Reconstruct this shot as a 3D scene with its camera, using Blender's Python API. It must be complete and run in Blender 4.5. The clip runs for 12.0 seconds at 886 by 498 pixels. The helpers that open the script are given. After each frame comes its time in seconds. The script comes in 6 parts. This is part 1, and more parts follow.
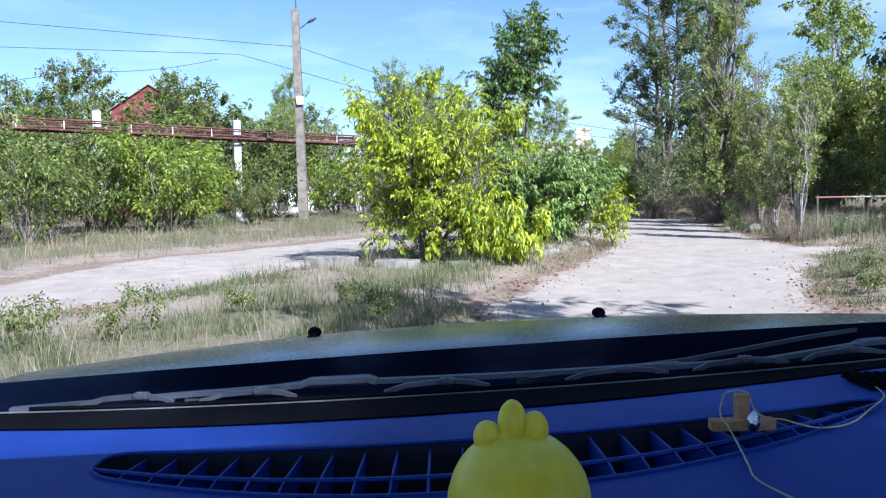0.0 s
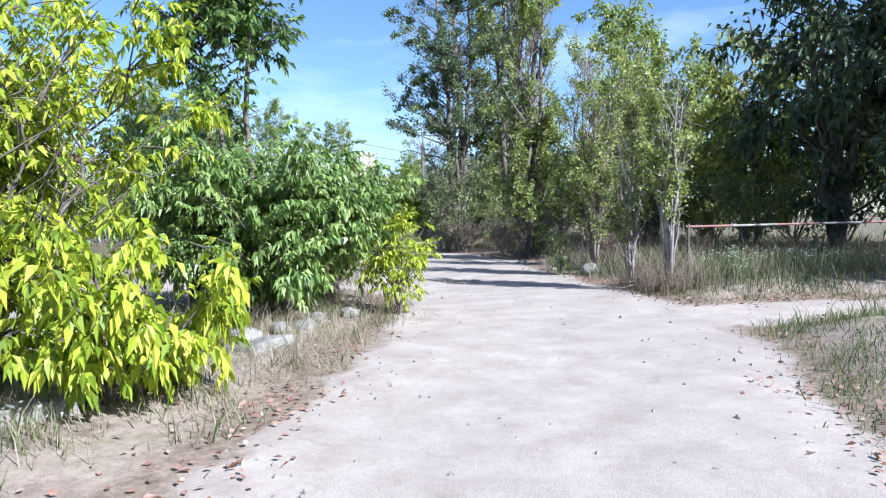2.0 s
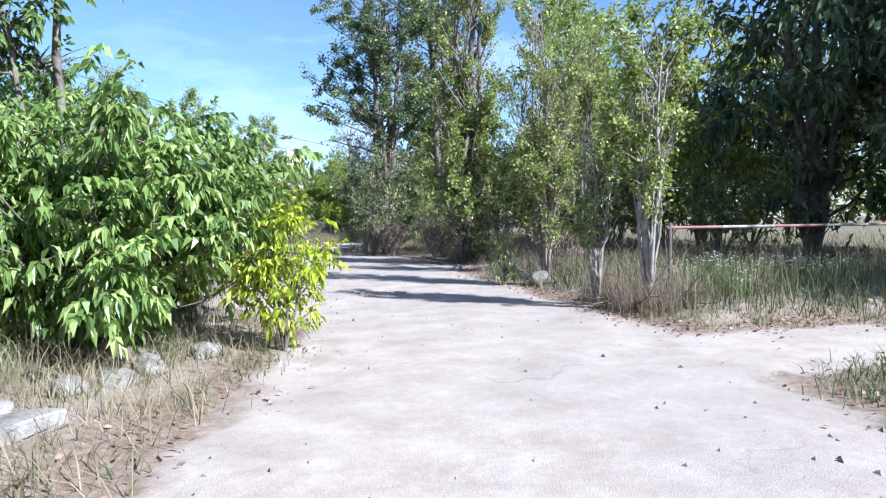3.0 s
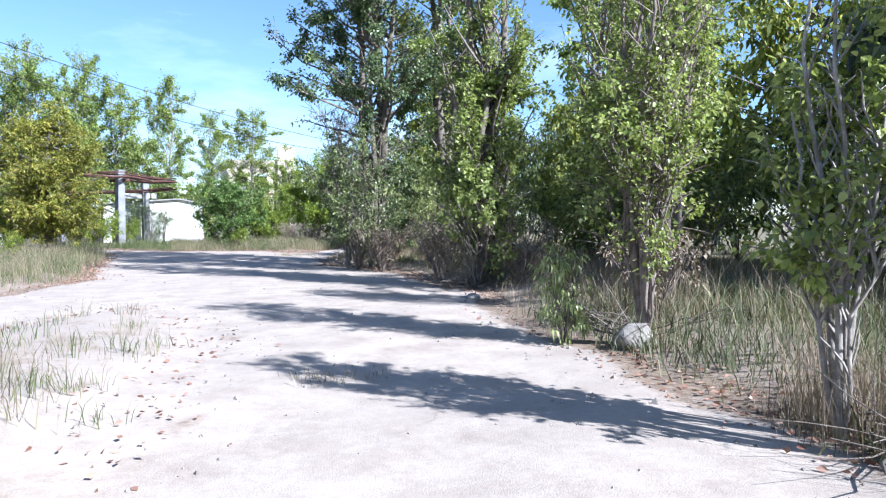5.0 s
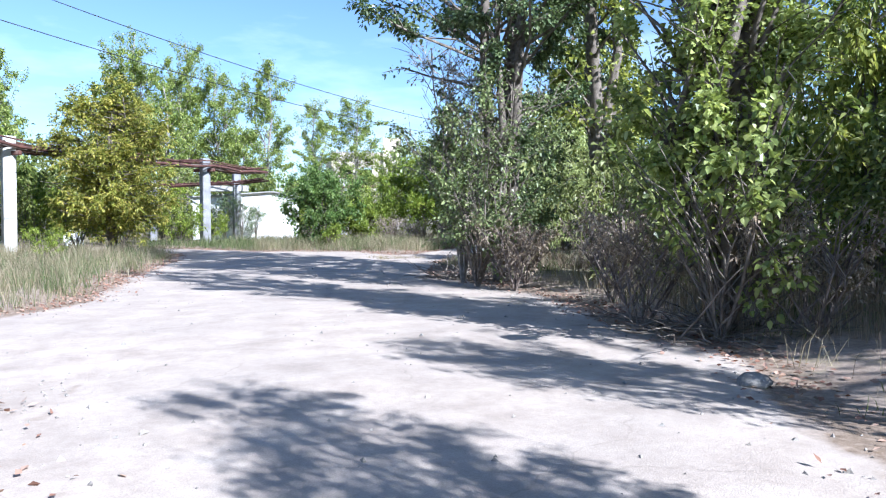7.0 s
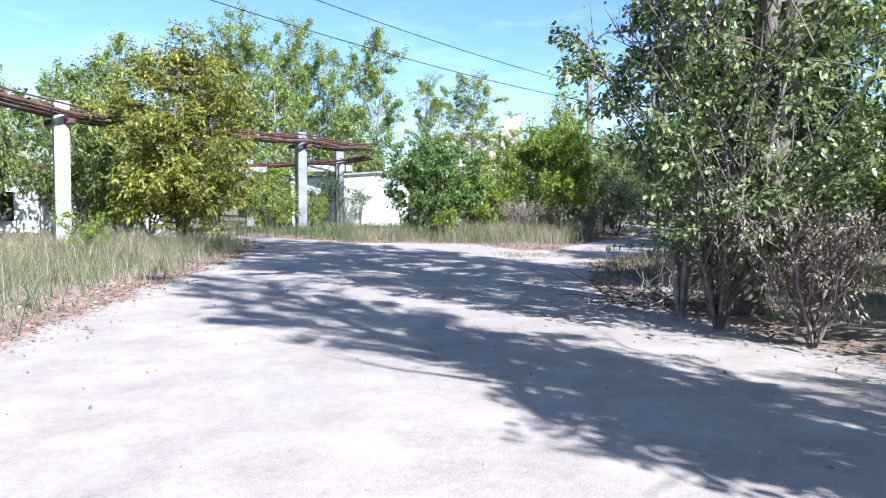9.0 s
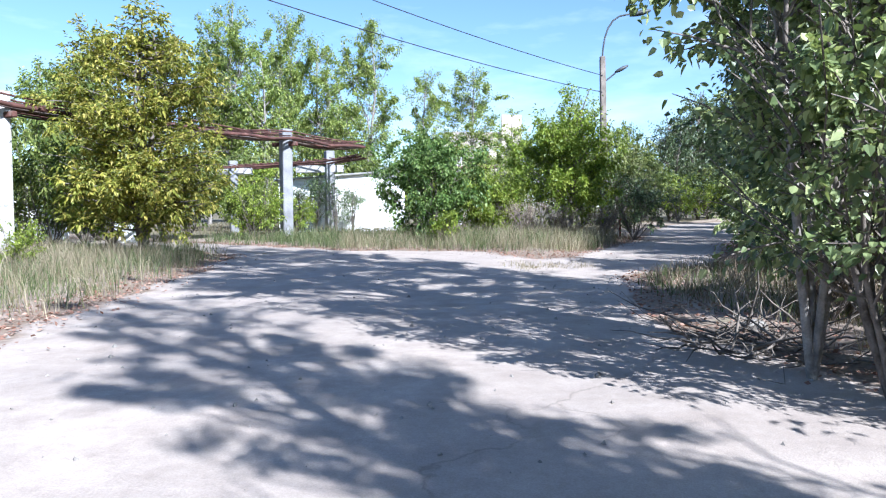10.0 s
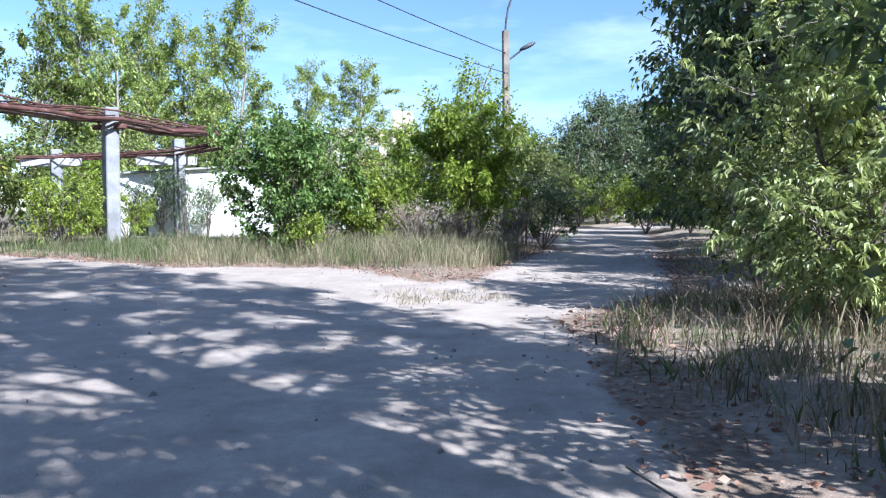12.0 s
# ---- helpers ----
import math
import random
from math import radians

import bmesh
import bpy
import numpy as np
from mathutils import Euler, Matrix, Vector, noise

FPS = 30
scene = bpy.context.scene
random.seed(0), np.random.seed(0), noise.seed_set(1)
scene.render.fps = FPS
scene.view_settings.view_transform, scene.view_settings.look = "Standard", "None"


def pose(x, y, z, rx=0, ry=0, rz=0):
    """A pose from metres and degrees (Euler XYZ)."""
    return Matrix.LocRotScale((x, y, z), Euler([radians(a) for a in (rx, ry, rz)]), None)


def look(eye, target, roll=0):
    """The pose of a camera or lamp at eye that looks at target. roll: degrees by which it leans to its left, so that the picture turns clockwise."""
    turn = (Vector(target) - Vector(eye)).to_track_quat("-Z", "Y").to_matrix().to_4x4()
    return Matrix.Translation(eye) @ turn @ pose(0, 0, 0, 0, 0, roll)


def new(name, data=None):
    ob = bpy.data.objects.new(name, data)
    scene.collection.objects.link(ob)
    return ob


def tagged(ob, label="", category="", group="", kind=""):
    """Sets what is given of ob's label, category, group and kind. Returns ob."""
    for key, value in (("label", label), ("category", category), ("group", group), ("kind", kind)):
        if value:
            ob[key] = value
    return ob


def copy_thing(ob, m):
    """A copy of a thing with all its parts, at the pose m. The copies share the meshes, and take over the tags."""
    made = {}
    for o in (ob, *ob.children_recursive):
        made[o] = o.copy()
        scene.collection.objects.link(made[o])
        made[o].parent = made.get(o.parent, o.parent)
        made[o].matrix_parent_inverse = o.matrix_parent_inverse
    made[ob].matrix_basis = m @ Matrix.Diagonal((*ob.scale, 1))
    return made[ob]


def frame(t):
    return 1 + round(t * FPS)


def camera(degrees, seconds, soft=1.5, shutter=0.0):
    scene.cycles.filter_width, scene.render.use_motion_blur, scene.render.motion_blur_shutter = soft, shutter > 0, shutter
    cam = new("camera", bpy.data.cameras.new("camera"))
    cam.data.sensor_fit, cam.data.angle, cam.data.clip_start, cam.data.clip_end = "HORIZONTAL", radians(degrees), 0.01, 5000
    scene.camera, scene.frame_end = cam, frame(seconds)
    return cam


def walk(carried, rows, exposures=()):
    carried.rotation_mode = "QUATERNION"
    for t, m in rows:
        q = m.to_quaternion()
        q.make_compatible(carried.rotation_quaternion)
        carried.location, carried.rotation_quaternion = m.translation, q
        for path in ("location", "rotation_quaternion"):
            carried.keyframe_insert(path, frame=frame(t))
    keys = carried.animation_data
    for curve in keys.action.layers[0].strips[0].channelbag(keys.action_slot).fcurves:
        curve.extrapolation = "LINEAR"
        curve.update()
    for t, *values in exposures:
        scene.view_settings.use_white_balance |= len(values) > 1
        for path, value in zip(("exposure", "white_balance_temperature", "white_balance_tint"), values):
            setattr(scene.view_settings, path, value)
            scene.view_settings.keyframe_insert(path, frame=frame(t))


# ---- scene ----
cam = camera(63.0, 12.0, soft=1.2)
PATH = [
    (0, (0.001, -0.000, 1.440), (0.111, 9.973, 0.712), -1.02),
    (0.5, (0.292, 2.045, 1.456), (0.974, 11.998, 0.761), -1.12),
    (1, (0.739, 4.069, 1.458), (2.199, 13.950, 0.978), -0.42),
    (1.5, (1.318, 5.946, 1.436), (3.545, 15.690, 1.113), -1.84),
    (2, (1.938, 7.664, 1.437), (4.896, 17.209, 1.047), -1.26),
    (2.5, (2.544, 9.157, 1.389), (5.996, 18.534, 1.001), -1.00),
    (3, (3.093, 10.528, 1.371), (6.930, 19.754, 0.981), -0.70),
    (3.2, (3.295, 11.070, 1.363), (7.262, 20.241, 0.987), -0.17),
    (4.8, (5.083, 15.629, 1.424), (9.019, 24.818, 1.136), 0.27),
    (5, (5.297, 16.250, 1.434), (9.148, 25.473, 1.081), -0.24),
    (5.5, (5.809, 17.839, 1.449), (9.373, 27.175, 1.073), -0.53),
    (6, (6.247, 19.498, 1.427), (9.495, 28.945, 0.973), -0.38),
    (6.5, (6.635, 21.133, 1.402), (9.538, 30.689, 0.898), -1.51),
    (7, (6.914, 22.833, 1.412), (9.369, 32.518, 1.006), -0.22),
    (7.5, (7.134, 24.480, 1.418), (9.141, 34.270, 1.082), -0.76),
    (7.7, (7.209, 25.130, 1.423), (9.073, 34.946, 1.013), -0.11),
    (9.3, (7.608, 30.072, 1.356), (8.422, 40.018, 0.719), -0.42),
    (9.5, (7.659, 30.639, 1.352), (8.479, 40.584, 0.690), -0.72),
    (10, (7.794, 32.046, 1.361), (8.723, 41.986, 0.793), -0.51),
    (10.5, (8.009, 33.403, 1.344), (9.236, 43.315, 0.839), 0.27),
    (11, (8.305, 34.738, 1.372), (9.903, 44.594, 0.813), 0.12),
    (11.5, (8.625, 35.923, 1.390), (10.576, 45.714, 0.807), -0.08),
    (12, (8.994, 37.002, 1.362), (11.366, 46.701, 0.813), -0.09),
]
walk(cam, [(t, look(eye, target, roll)) for t, eye, target, roll in PATH],
     exposures=((0, 1.18, 5120, 12), (2, 1.24, 5120, 12), (3.2, 1.36, 5120, 12), (5, 1.50, 5120, 12), (10, 1.50, 5120, 12), (12, 1.48, 5120, 12)))

# ---- world, sun ----
SUN_AZ, SUN_EL = math.atan2(-0.86, 0.51), radians(38)
world = bpy.data.worlds.new("sky")
scene.world = world
world.use_nodes = True
wn, wl = world.node_tree.nodes, world.node_tree.links
sky = wn.new("ShaderNodeTexSky")
sky.sky_type = "NISHITA"
sky.sun_disc = False
sky.sun_elevation = SUN_EL
sky.sun_rotation = math.pi / 2 - SUN_AZ
sky.air_density, sky.dust_density, sky.ozone_density = 1.0, 0.35, 1.6
wn["Background"].inputs["Strength"].default_value = 0.07
# thin streaks of high cloud
tc = wn.new("ShaderNodeTexCoord")
mp = wn.new("ShaderNodeMapping")
mp.inputs["Scale"].default_value = (1.6, 1.6, 6.0)
mp.inputs["Rotation"].default_value = (0.25, 0.1, 0.3)
wl.new(tc.outputs["Generated"], mp.inputs["Vector"])
cn = wn.new("ShaderNodeTexNoise")
cn.inputs["Scale"].default_value, cn.inputs["Detail"].default_value, cn.inputs["Roughness"].default_value = 1.7, 8, 0.55
wl.new(mp.outputs["Vector"], cn.inputs["Vector"])
cr = wn.new("ShaderNodeValToRGB")
cr.color_ramp.elements[0].position, cr.color_ramp.elements[0].color = 0.52, (0, 0, 0, 1)
cr.color_ramp.elements[1].position, cr.color_ramp.elements[1].color = 0.82, (0.6, 0.6, 0.6, 1)
wl.new(cn.outputs["Fac"], cr.inputs["Fac"])
cm = wn.new("ShaderNodeMix")
cm.data_type = "RGBA"
wl.new(cr.outputs["Color"], cm.inputs["Factor"])
wl.new(sky.outputs["Color"], cm.inputs["A"])
cm.inputs["B"].default_value = (9.0, 9.4, 10.0, 1)
wl.new(cm.outputs["Result"], wn["Background"].inputs["Color"])

sun_data = bpy.data.lights.new("sun", "SUN")
sun_data.energy, sun_data.angle, sun_data.color = 5.0, radians(0.6), (1.0, 0.93, 0.82)
sun = new("sun", sun_data)
sun_dir = Vector((math.cos(SUN_AZ) * math.cos(SUN_EL), math.sin(SUN_AZ) * math.cos(SUN_EL), math.sin(SUN_EL)))
sun.matrix_world = look(sun_dir * 60, (0, 0, 0))


# ---- materials ----
def mat(name, rough=0.8, metal=0.0, spec=0.3):
    m = bpy.data.materials.new(name)
    m.use_nodes = True
    b = m.node_tree.nodes["Principled BSDF"]
    b.inputs["Roughness"].default_value, b.inputs["Metallic"].default_value = rough, metal
    b.inputs["Specular IOR Level"].default_value = spec
    return m, m.node_tree.nodes, m.node_tree.links, b


def noise_node(n, l, scale, detail=6, rough=0.6, coord="Object"):
    c = n.new("ShaderNodeTexCoord")
    t = n.new("ShaderNodeTexNoise")
    t.inputs["Scale"].default_value, t.inputs["Detail"].default_value, t.inputs["Roughness"].default_value = scale, detail, rough
    l.new(c.outputs[coord], t.inputs["Vector"])
    return t.outputs["Fac"]


def ramp(n, l, fac, stops):
    r = n.new("ShaderNodeValToRGB")
    e = r.color_ramp.elements
    while len(e) < len(stops):
        e.new(0.5)
    for k, (p, c) in enumerate(stops):
        e[k].position, e[k].color = p, (*c, 1)
    l.new(fac, r.inputs["Fac"])
    return r.outputs["Color"]


def mix(n, l, fac, a, b, mode="MIX"):
    m = n.new("ShaderNodeMix")
    m.data_type, m.blend_type = "RGBA", mode
    for sock, v in (("Factor", fac), ("A", a), ("B", b)):
        if isinstance(v, (int, float)):
            m.inputs[sock].default_value = v
        elif isinstance(v, tuple):
            m.inputs[sock].default_value = (*v, 1)
        else:
            l.new(v, m.inputs[sock])
    return m.outputs["Result"]


def bump(n, l, b, fac, strength, dist):
    k = n.new("ShaderNodeBump")
    k.inputs["Strength"].default_value, k.inputs["Distance"].default_value = strength, dist
    l.new(fac, k.inputs["Height"])
    l.new(k.outputs["Normal"], b.inputs["Normal"])


def surface(name, c1, c2, c3=None, scale=6.0, fine=60.0, rough=0.8, metal=0.0, spec=0.3, relief=0.01):
    """A weathered surface: two scales of variation and fine relief."""
    m, n, l, b = mat(name, rough, metal, spec)
    big, small = noise_node(n, l, scale), noise_node(n, l, fine, 4)
    col = ramp(n, l, big, [(0.35, c1), (0.62, c2)] + ([(0.72, c3)] if c3 else []))
    col = mix(n, l, 0.35, col, ramp(n, l, small, [(0.3, (0.25, 0.25, 0.25)), (0.7, (0.8, 0.8, 0.8))]), "OVERLAY")
    l.new(col, b.inputs["Base Color"])
    bump(n, l, b, small, 0.6, relief)
    return m


def leaf_material(name, dark, mid, light, trans=0.45, rough=0.45, spec=0.35):
    m, n, l, b = mat(name, rough, 0, spec)
    g = n.new("ShaderNodeNewGeometry")
    col = ramp(n, l, g.outputs["Random Per Island"], [(0.0, dark), (0.55, mid), (1.0, light)])
    patch = noise_node(n, l, 0.9, 3)
    col = mix(n, l, 0.5, col, ramp(n, l, patch, [(0.3, (0.3, 0.3, 0.3)), (0.7, (0.72, 0.72, 0.66))]), "OVERLAY")
    l.new(col, b.inputs["Base Color"])
    t = n.new("ShaderNodeBsdfTranslucent")
    l.new(mix(n, l, 1.0, col, (1.0, 1.0, 0.62), "MULTIPLY"), t.inputs["Color"])
    s = n.new("ShaderNodeMixShader")
    s.inputs["Fac"].default_value = trans
    l.new(b.outputs["BSDF"], s.inputs[1])
    l.new(t.outputs["BSDF"], s.inputs[2])
    l.new(s.outputs["Shader"], n["Material Output"].inputs["Surface"])
    return m


LEAF_YELLOW = leaf_material("leaf_yellow_green", (0.14, 0.22, 0.017), (0.41, 0.49, 0.032), (0.67, 0.67, 0.09), 0.45)
LEAF_GREEN = leaf_material("leaf_green", (0.055, 0.085, 0.02), (0.145, 0.19, 0.042), (0.32, 0.345, 0.105), 0.4)
LEAF_FRESH = leaf_material("leaf_fresh", (0.11, 0.165, 0.02), (0.24, 0.315, 0.04), (0.42, 0.46, 0.095))
LEAF_POPLAR = leaf_material("leaf_poplar", (0.13, 0.17, 0.05), (0.30, 0.36, 0.105), (0.56, 0.60, 0.25), 0.5, 0.32, 0.5)
LEAF_DARK = leaf_material("leaf_dark", (0.055, 0.088, 0.04), (0.12, 0.168, 0.072), (0.28, 0.33, 0.16), 0.32, 0.34, 0.5)
LEAF_PALE = leaf_material("leaf_pale", (0.115, 0.17, 0.042), (0.26, 0.325, 0.08), (0.47, 0.50, 0.165), 0.45)
LEAF_AUTUMN = leaf_material("leaf_autumn", (0.10, 0.12, 0.022), (0.30, 0.315, 0.05), (0.54, 0.45, 0.12), 0.42)
LEAF_ASH = leaf_material("leaf_ash", (0.095, 0.165, 0.045), (0.225, 0.325, 0.08), (0.44, 0.52, 0.19), 0.42, 0.36, 0.55)
LEAF_SPRAY = leaf_material("leaf_pale_spray", (0.17, 0.21, 0.08), (0.36, 0.41, 0.16), (0.56, 0.59, 0.30), 0.45, 0.33, 0.6)
LEAF_OLIVE = leaf_material("leaf_olive", (0.08, 0.11, 0.035), (0.20, 0.23, 0.075), (0.37, 0.38, 0.165), 0.4)
LEAF_TURNING = leaf_material("leaf_turning_olive", (0.13, 0.165, 0.035), (0.31, 0.345, 0.08), (0.50, 0.50, 0.15), 0.48)
LEAF_SUCKER = leaf_material("leaf_grey_green", (0.085, 0.12, 0.05), (0.19, 0.24, 0.095), (0.42, 0.46, 0.22), 0.38, 0.32, 0.5)
WEED_BROWN = leaf_material("weed_brown", (0.17, 0.125, 0.09), (0.29, 0.225, 0.17), (0.44, 0.365, 0.285), 0.3, 0.75, 0.2)
# wood leaves a darker green, with the shade on those trees put into the tone
LEAF_WOOD = leaf_material("leaf_wood_shaded", (0.038, 0.06, 0.028), (0.085, 0.118, 0.052), (0.20, 0.24, 0.12), 0.3, 0.36, 0.45)
LEAF_BUSH = leaf_material("leaf_deep_green", (0.05, 0.095, 0.022), (0.115, 0.19, 0.045), (0.25, 0.33, 0.10), 0.35)
LEAF_DEAD = leaf_material("leaf_dead", (0.17, 0.13, 0.095), (0.31, 0.245, 0.185), (0.47, 0.39, 0.31), 0.2, 0.75, 0.2)
GRASS_DRY = leaf_material("grass_dry", (0.18, 0.145, 0.095), (0.29, 0.245, 0.165), (0.44, 0.385, 0.275), 0.35, 0.7, 0.2)
GRASS_GREEN = leaf_material("grass_green", (0.06, 0.085, 0.033), (0.12, 0.15, 0.062), (0.235, 0.25, 0.125), 0.35, 0.6, 0.2)
GRASS_HERB = leaf_material("grass_dull_olive", (0.06, 0.075, 0.04), (0.125, 0.14, 0.075), (0.25, 0.25, 0.15), 0.3, 0.65, 0.2)
LITTER = leaf_material("fallen_leaves", (0.17, 0.085, 0.06), (0.30, 0.175, 0.13), (0.46, 0.32, 0.25), 0.15, 0.75, 0.2)
BARK = surface("bark", (0.09, 0.075, 0.06), (0.20, 0.17, 0.14), scale=9, fine=70, rough=0.9)
BARK_PALE = surface("bark_pale", (0.17, 0.15, 0.13), (0.33, 0.30, 0.265), scale=7, fine=60, rough=0.85)
BARK_BROWN = surface("bark_brown", (0.12, 0.095, 0.08), (0.25, 0.205, 0.175), scale=8, fine=70, rough=0.9)
# stained concrete, darker grey: tree shade on the rear columns is put into its tone
SHADED_CONCRETE = surface("shaded_stained_concrete", (0.17, 0.17, 0.175), (0.27, 0.27, 0.275), (0.36, 0.35, 0.34), scale=1.6, fine=40, rough=0.9)
CONCRETE = surface("concrete", (0.36, 0.35, 0.33), (0.53, 0.51, 0.48), (0.27, 0.25, 0.22), scale=2.2, fine=45, rough=0.9)
PLASTER = surface("white_plaster", (0.70, 0.69, 0.66), (0.84, 0.83, 0.80), (0.48, 0.45, 0.40), scale=0.9, fine=30, rough=0.9)
RUIN = surface("pale_masonry", (0.44, 0.37, 0.31), (0.60, 0.52, 0.45), (0.28, 0.23, 0.20), scale=0.35, fine=6, rough=0.9)
RUST = surface("rusted_steel", (0.05, 0.026, 0.022), (0.12, 0.055, 0.042), (0.23, 0.155, 0.13), scale=3, fine=40, rough=0.85)
GALV = surface("weathered_pipe", (0.09, 0.07, 0.062), (0.22, 0.17, 0.15), scale=2, fine=30, rough=0.7, metal=0.3)
RAIL = surface("red_rusted_rail", (0.075, 0.028, 0.025), (0.16, 0.06, 0.05), (0.24, 0.14, 0.115), scale=3, fine=40, rough=0.8)
MAROON = surface("maroon_sheet", (0.16, 0.03, 0.04), (0.24, 0.05, 0.06), scale=0.6, fine=8, rough=0.7)
ROOF = surface("grey_roofing", (0.22, 0.21, 0.20), (0.36, 0.35, 0.33), scale=1.0, fine=12, rough=0.85)
DARK = surface("interior_shade", (0.05, 0.047, 0.043), (0.08, 0.075, 0.07), scale=2, fine=20, rough=0.9)
WIRE = surface("wire", (0.02, 0.02, 0.022), (0.04, 0.04, 0.042), rough=0.6)
STONE = surface("broken_concrete", (0.15, 0.135, 0.12), (0.31, 0.285, 0.25), scale=5, fine=50, rough=0.95, relief=0.02)
LAMP = surface("lamp_housing", (0.05, 0.055, 0.06), (0.09, 0.095, 0.10), rough=0.5)
POLE = surface("weathered_pole", (0.13, 0.11, 0.092), (0.25, 0.215, 0.18), (0.19, 0.14, 0.11), scale=2.5, fine=45, rough=0.9)
CERAMIC = surface("meter_box", (0.62, 0.62, 0.60), (0.74, 0.74, 0.72), rough=0.6)


# ---- mesh helpers ----
def mesh_of(name, verts, faces, material, smooth=False):
    """verts (n, 3); faces (m, 3) or (m, 4) of one size."""
    verts, faces = np.asarray(verts, np.float32), np.asarray(faces, np.int32)
    me = bpy.data.meshes.new(name)
    k = faces.shape[1]
    me.vertices.add(len(verts))
    me.vertices.foreach_set("co", verts.ravel())
    me.loops.add(faces.size)
    me.loops.foreach_set("vertex_index", faces.ravel())
    me.polygons.add(len(faces))
    me.polygons.foreach_set("loop_start", np.arange(0, faces.size, k, dtype=np.int32))
    me.polygons.foreach_set("loop_total", np.full(len(faces), k, np.int32))
    me.polygons.foreach_set("use_smooth", np.full(len(faces), smooth))
    me.update()
    me.validate()
    if material:
        me.materials.append(material)
    return me


def part(name, bm, material, parent, label="", smooth=False):
    """A bmesh as one mesh object under a thing or a part."""
    me = bpy.data.meshes.new(name)
    bmesh.ops.recalc_face_normals(bm, faces=bm.faces)
    bm.to_mesh(me)
    bm.free()
    if smooth:
        me.shade_smooth()
    me.materials.append(material)
    return hang(name, me, parent, label)


def hang(name, me, parent, label=""):
    ob = new(name, me)
    ob.parent = parent
    return tagged(ob, label)


def thing(name, place, label, category, group="", kind="", turn=0.0):
    ob = new(name)
    ob.empty_display_size = 0.2
    ob.matrix_basis = pose(*place, 0, 0, turn)
    return tagged(ob, label, category, group, kind)


def box(bm, size, centre, rot=None, bevel=0.0):
    r = bmesh.ops.create_cube(bm, size=1.0)
    m = Matrix.Translation(centre) @ (rot or Matrix.Identity(4)) @ Matrix.Diagonal((*size, 1))
    bmesh.ops.transform(bm, matrix=m, verts=r["verts"])
    if bevel:
        es = {e for v in r["verts"] for e in v.link_edges}
        bmesh.ops.bevel(bm, geom=list(es), offset=bevel, segments=1, affect="EDGES")
    return bm


def tubes(paths, sides=6):
    """Tapered tubes along polylines: each path is (points (k, 3), radii (k,)). Returns verts and quads."""
    V, Q, at = [], [], 0
    ang = np.linspace(0, 2 * np.pi, sides, endpoint=False)
    ca, sa = np.cos(ang)[:, None], np.sin(ang)[:, None]
    for pts, rad in paths:
        pts = np.asarray(pts, float)
        d = np.gradient(pts, axis=0)
        d /= np.linalg.norm(d, axis=1, keepdims=True) + 1e-9
        ref = np.array([0, 0, 1.0]) if abs(d[0][2]) < 0.9 else np.array([1.0, 0, 0])
        u = np.cross(d, ref)
        u /= np.linalg.norm(u, axis=1, keepdims=True) + 1e-9
        w = np.cross(d, u)
        for k in range(len(pts)):
            V.append(pts[k] + rad[k] * (ca * u[k] + sa * w[k]))
        i = np.arange(sides)
        for k in range(len(pts) - 1):
            a = at + k * sides
            Q.append(np.stack([a + i, a + (i + 1) % sides, a + sides + (i + 1) % sides, a + sides + i], 1))
        at += len(pts) * sides
    return np.concatenate(V), np.concatenate(Q)


def unit(v):
    return v / (np.linalg.norm(v, axis=-1, keepdims=True) + 1e-9)


def leaves(rng, at, way, length, width, fold=0.12, droop=0.2, full=False):
    """Folded leaf blades at points, growing along way."""
    n = len(at)
    way = unit(way)
    side = unit(np.cross(way, rng.normal(size=(n, 3)) * 0.55 + [0, 0, 1]))
    up = np.cross(side, way)
    L = (length * rng.uniform(0.65, 1.25, n))[:, None]
    W = L * width
    mid = at + 0.45 * L * way
    tip = at + L * way - np.array([0, 0, 1]) * droop * L
    if full:
        a1, a2 = at + 0.28 * L * way + fold * 0.7 * L * up, at + 0.66 * L * way + fold * 0.7 * L * up - np.array([0, 0, 0.4]) * droop * L
        v = np.stack([at, a1 + W * 0.5 * side, a2 + W * 0.40 * side, tip, a2 - W * 0.40 * side, a1 - W * 0.5 * side], 1).reshape(-1, 3)
        i = np.arange(n)[:, None] * 6
        return v, np.concatenate([i + [0, 1, 2, 3], i + [0, 3, 4, 5]], 1).reshape(-1, 4)
    v = np.stack([at, mid + W * 0.5 * side + fold * L * up, tip, mid - W * 0.5 * side + fold * L * up], 1).reshape(-1, 3)
    return v, np.arange(4 * n).reshape(-1, 4)


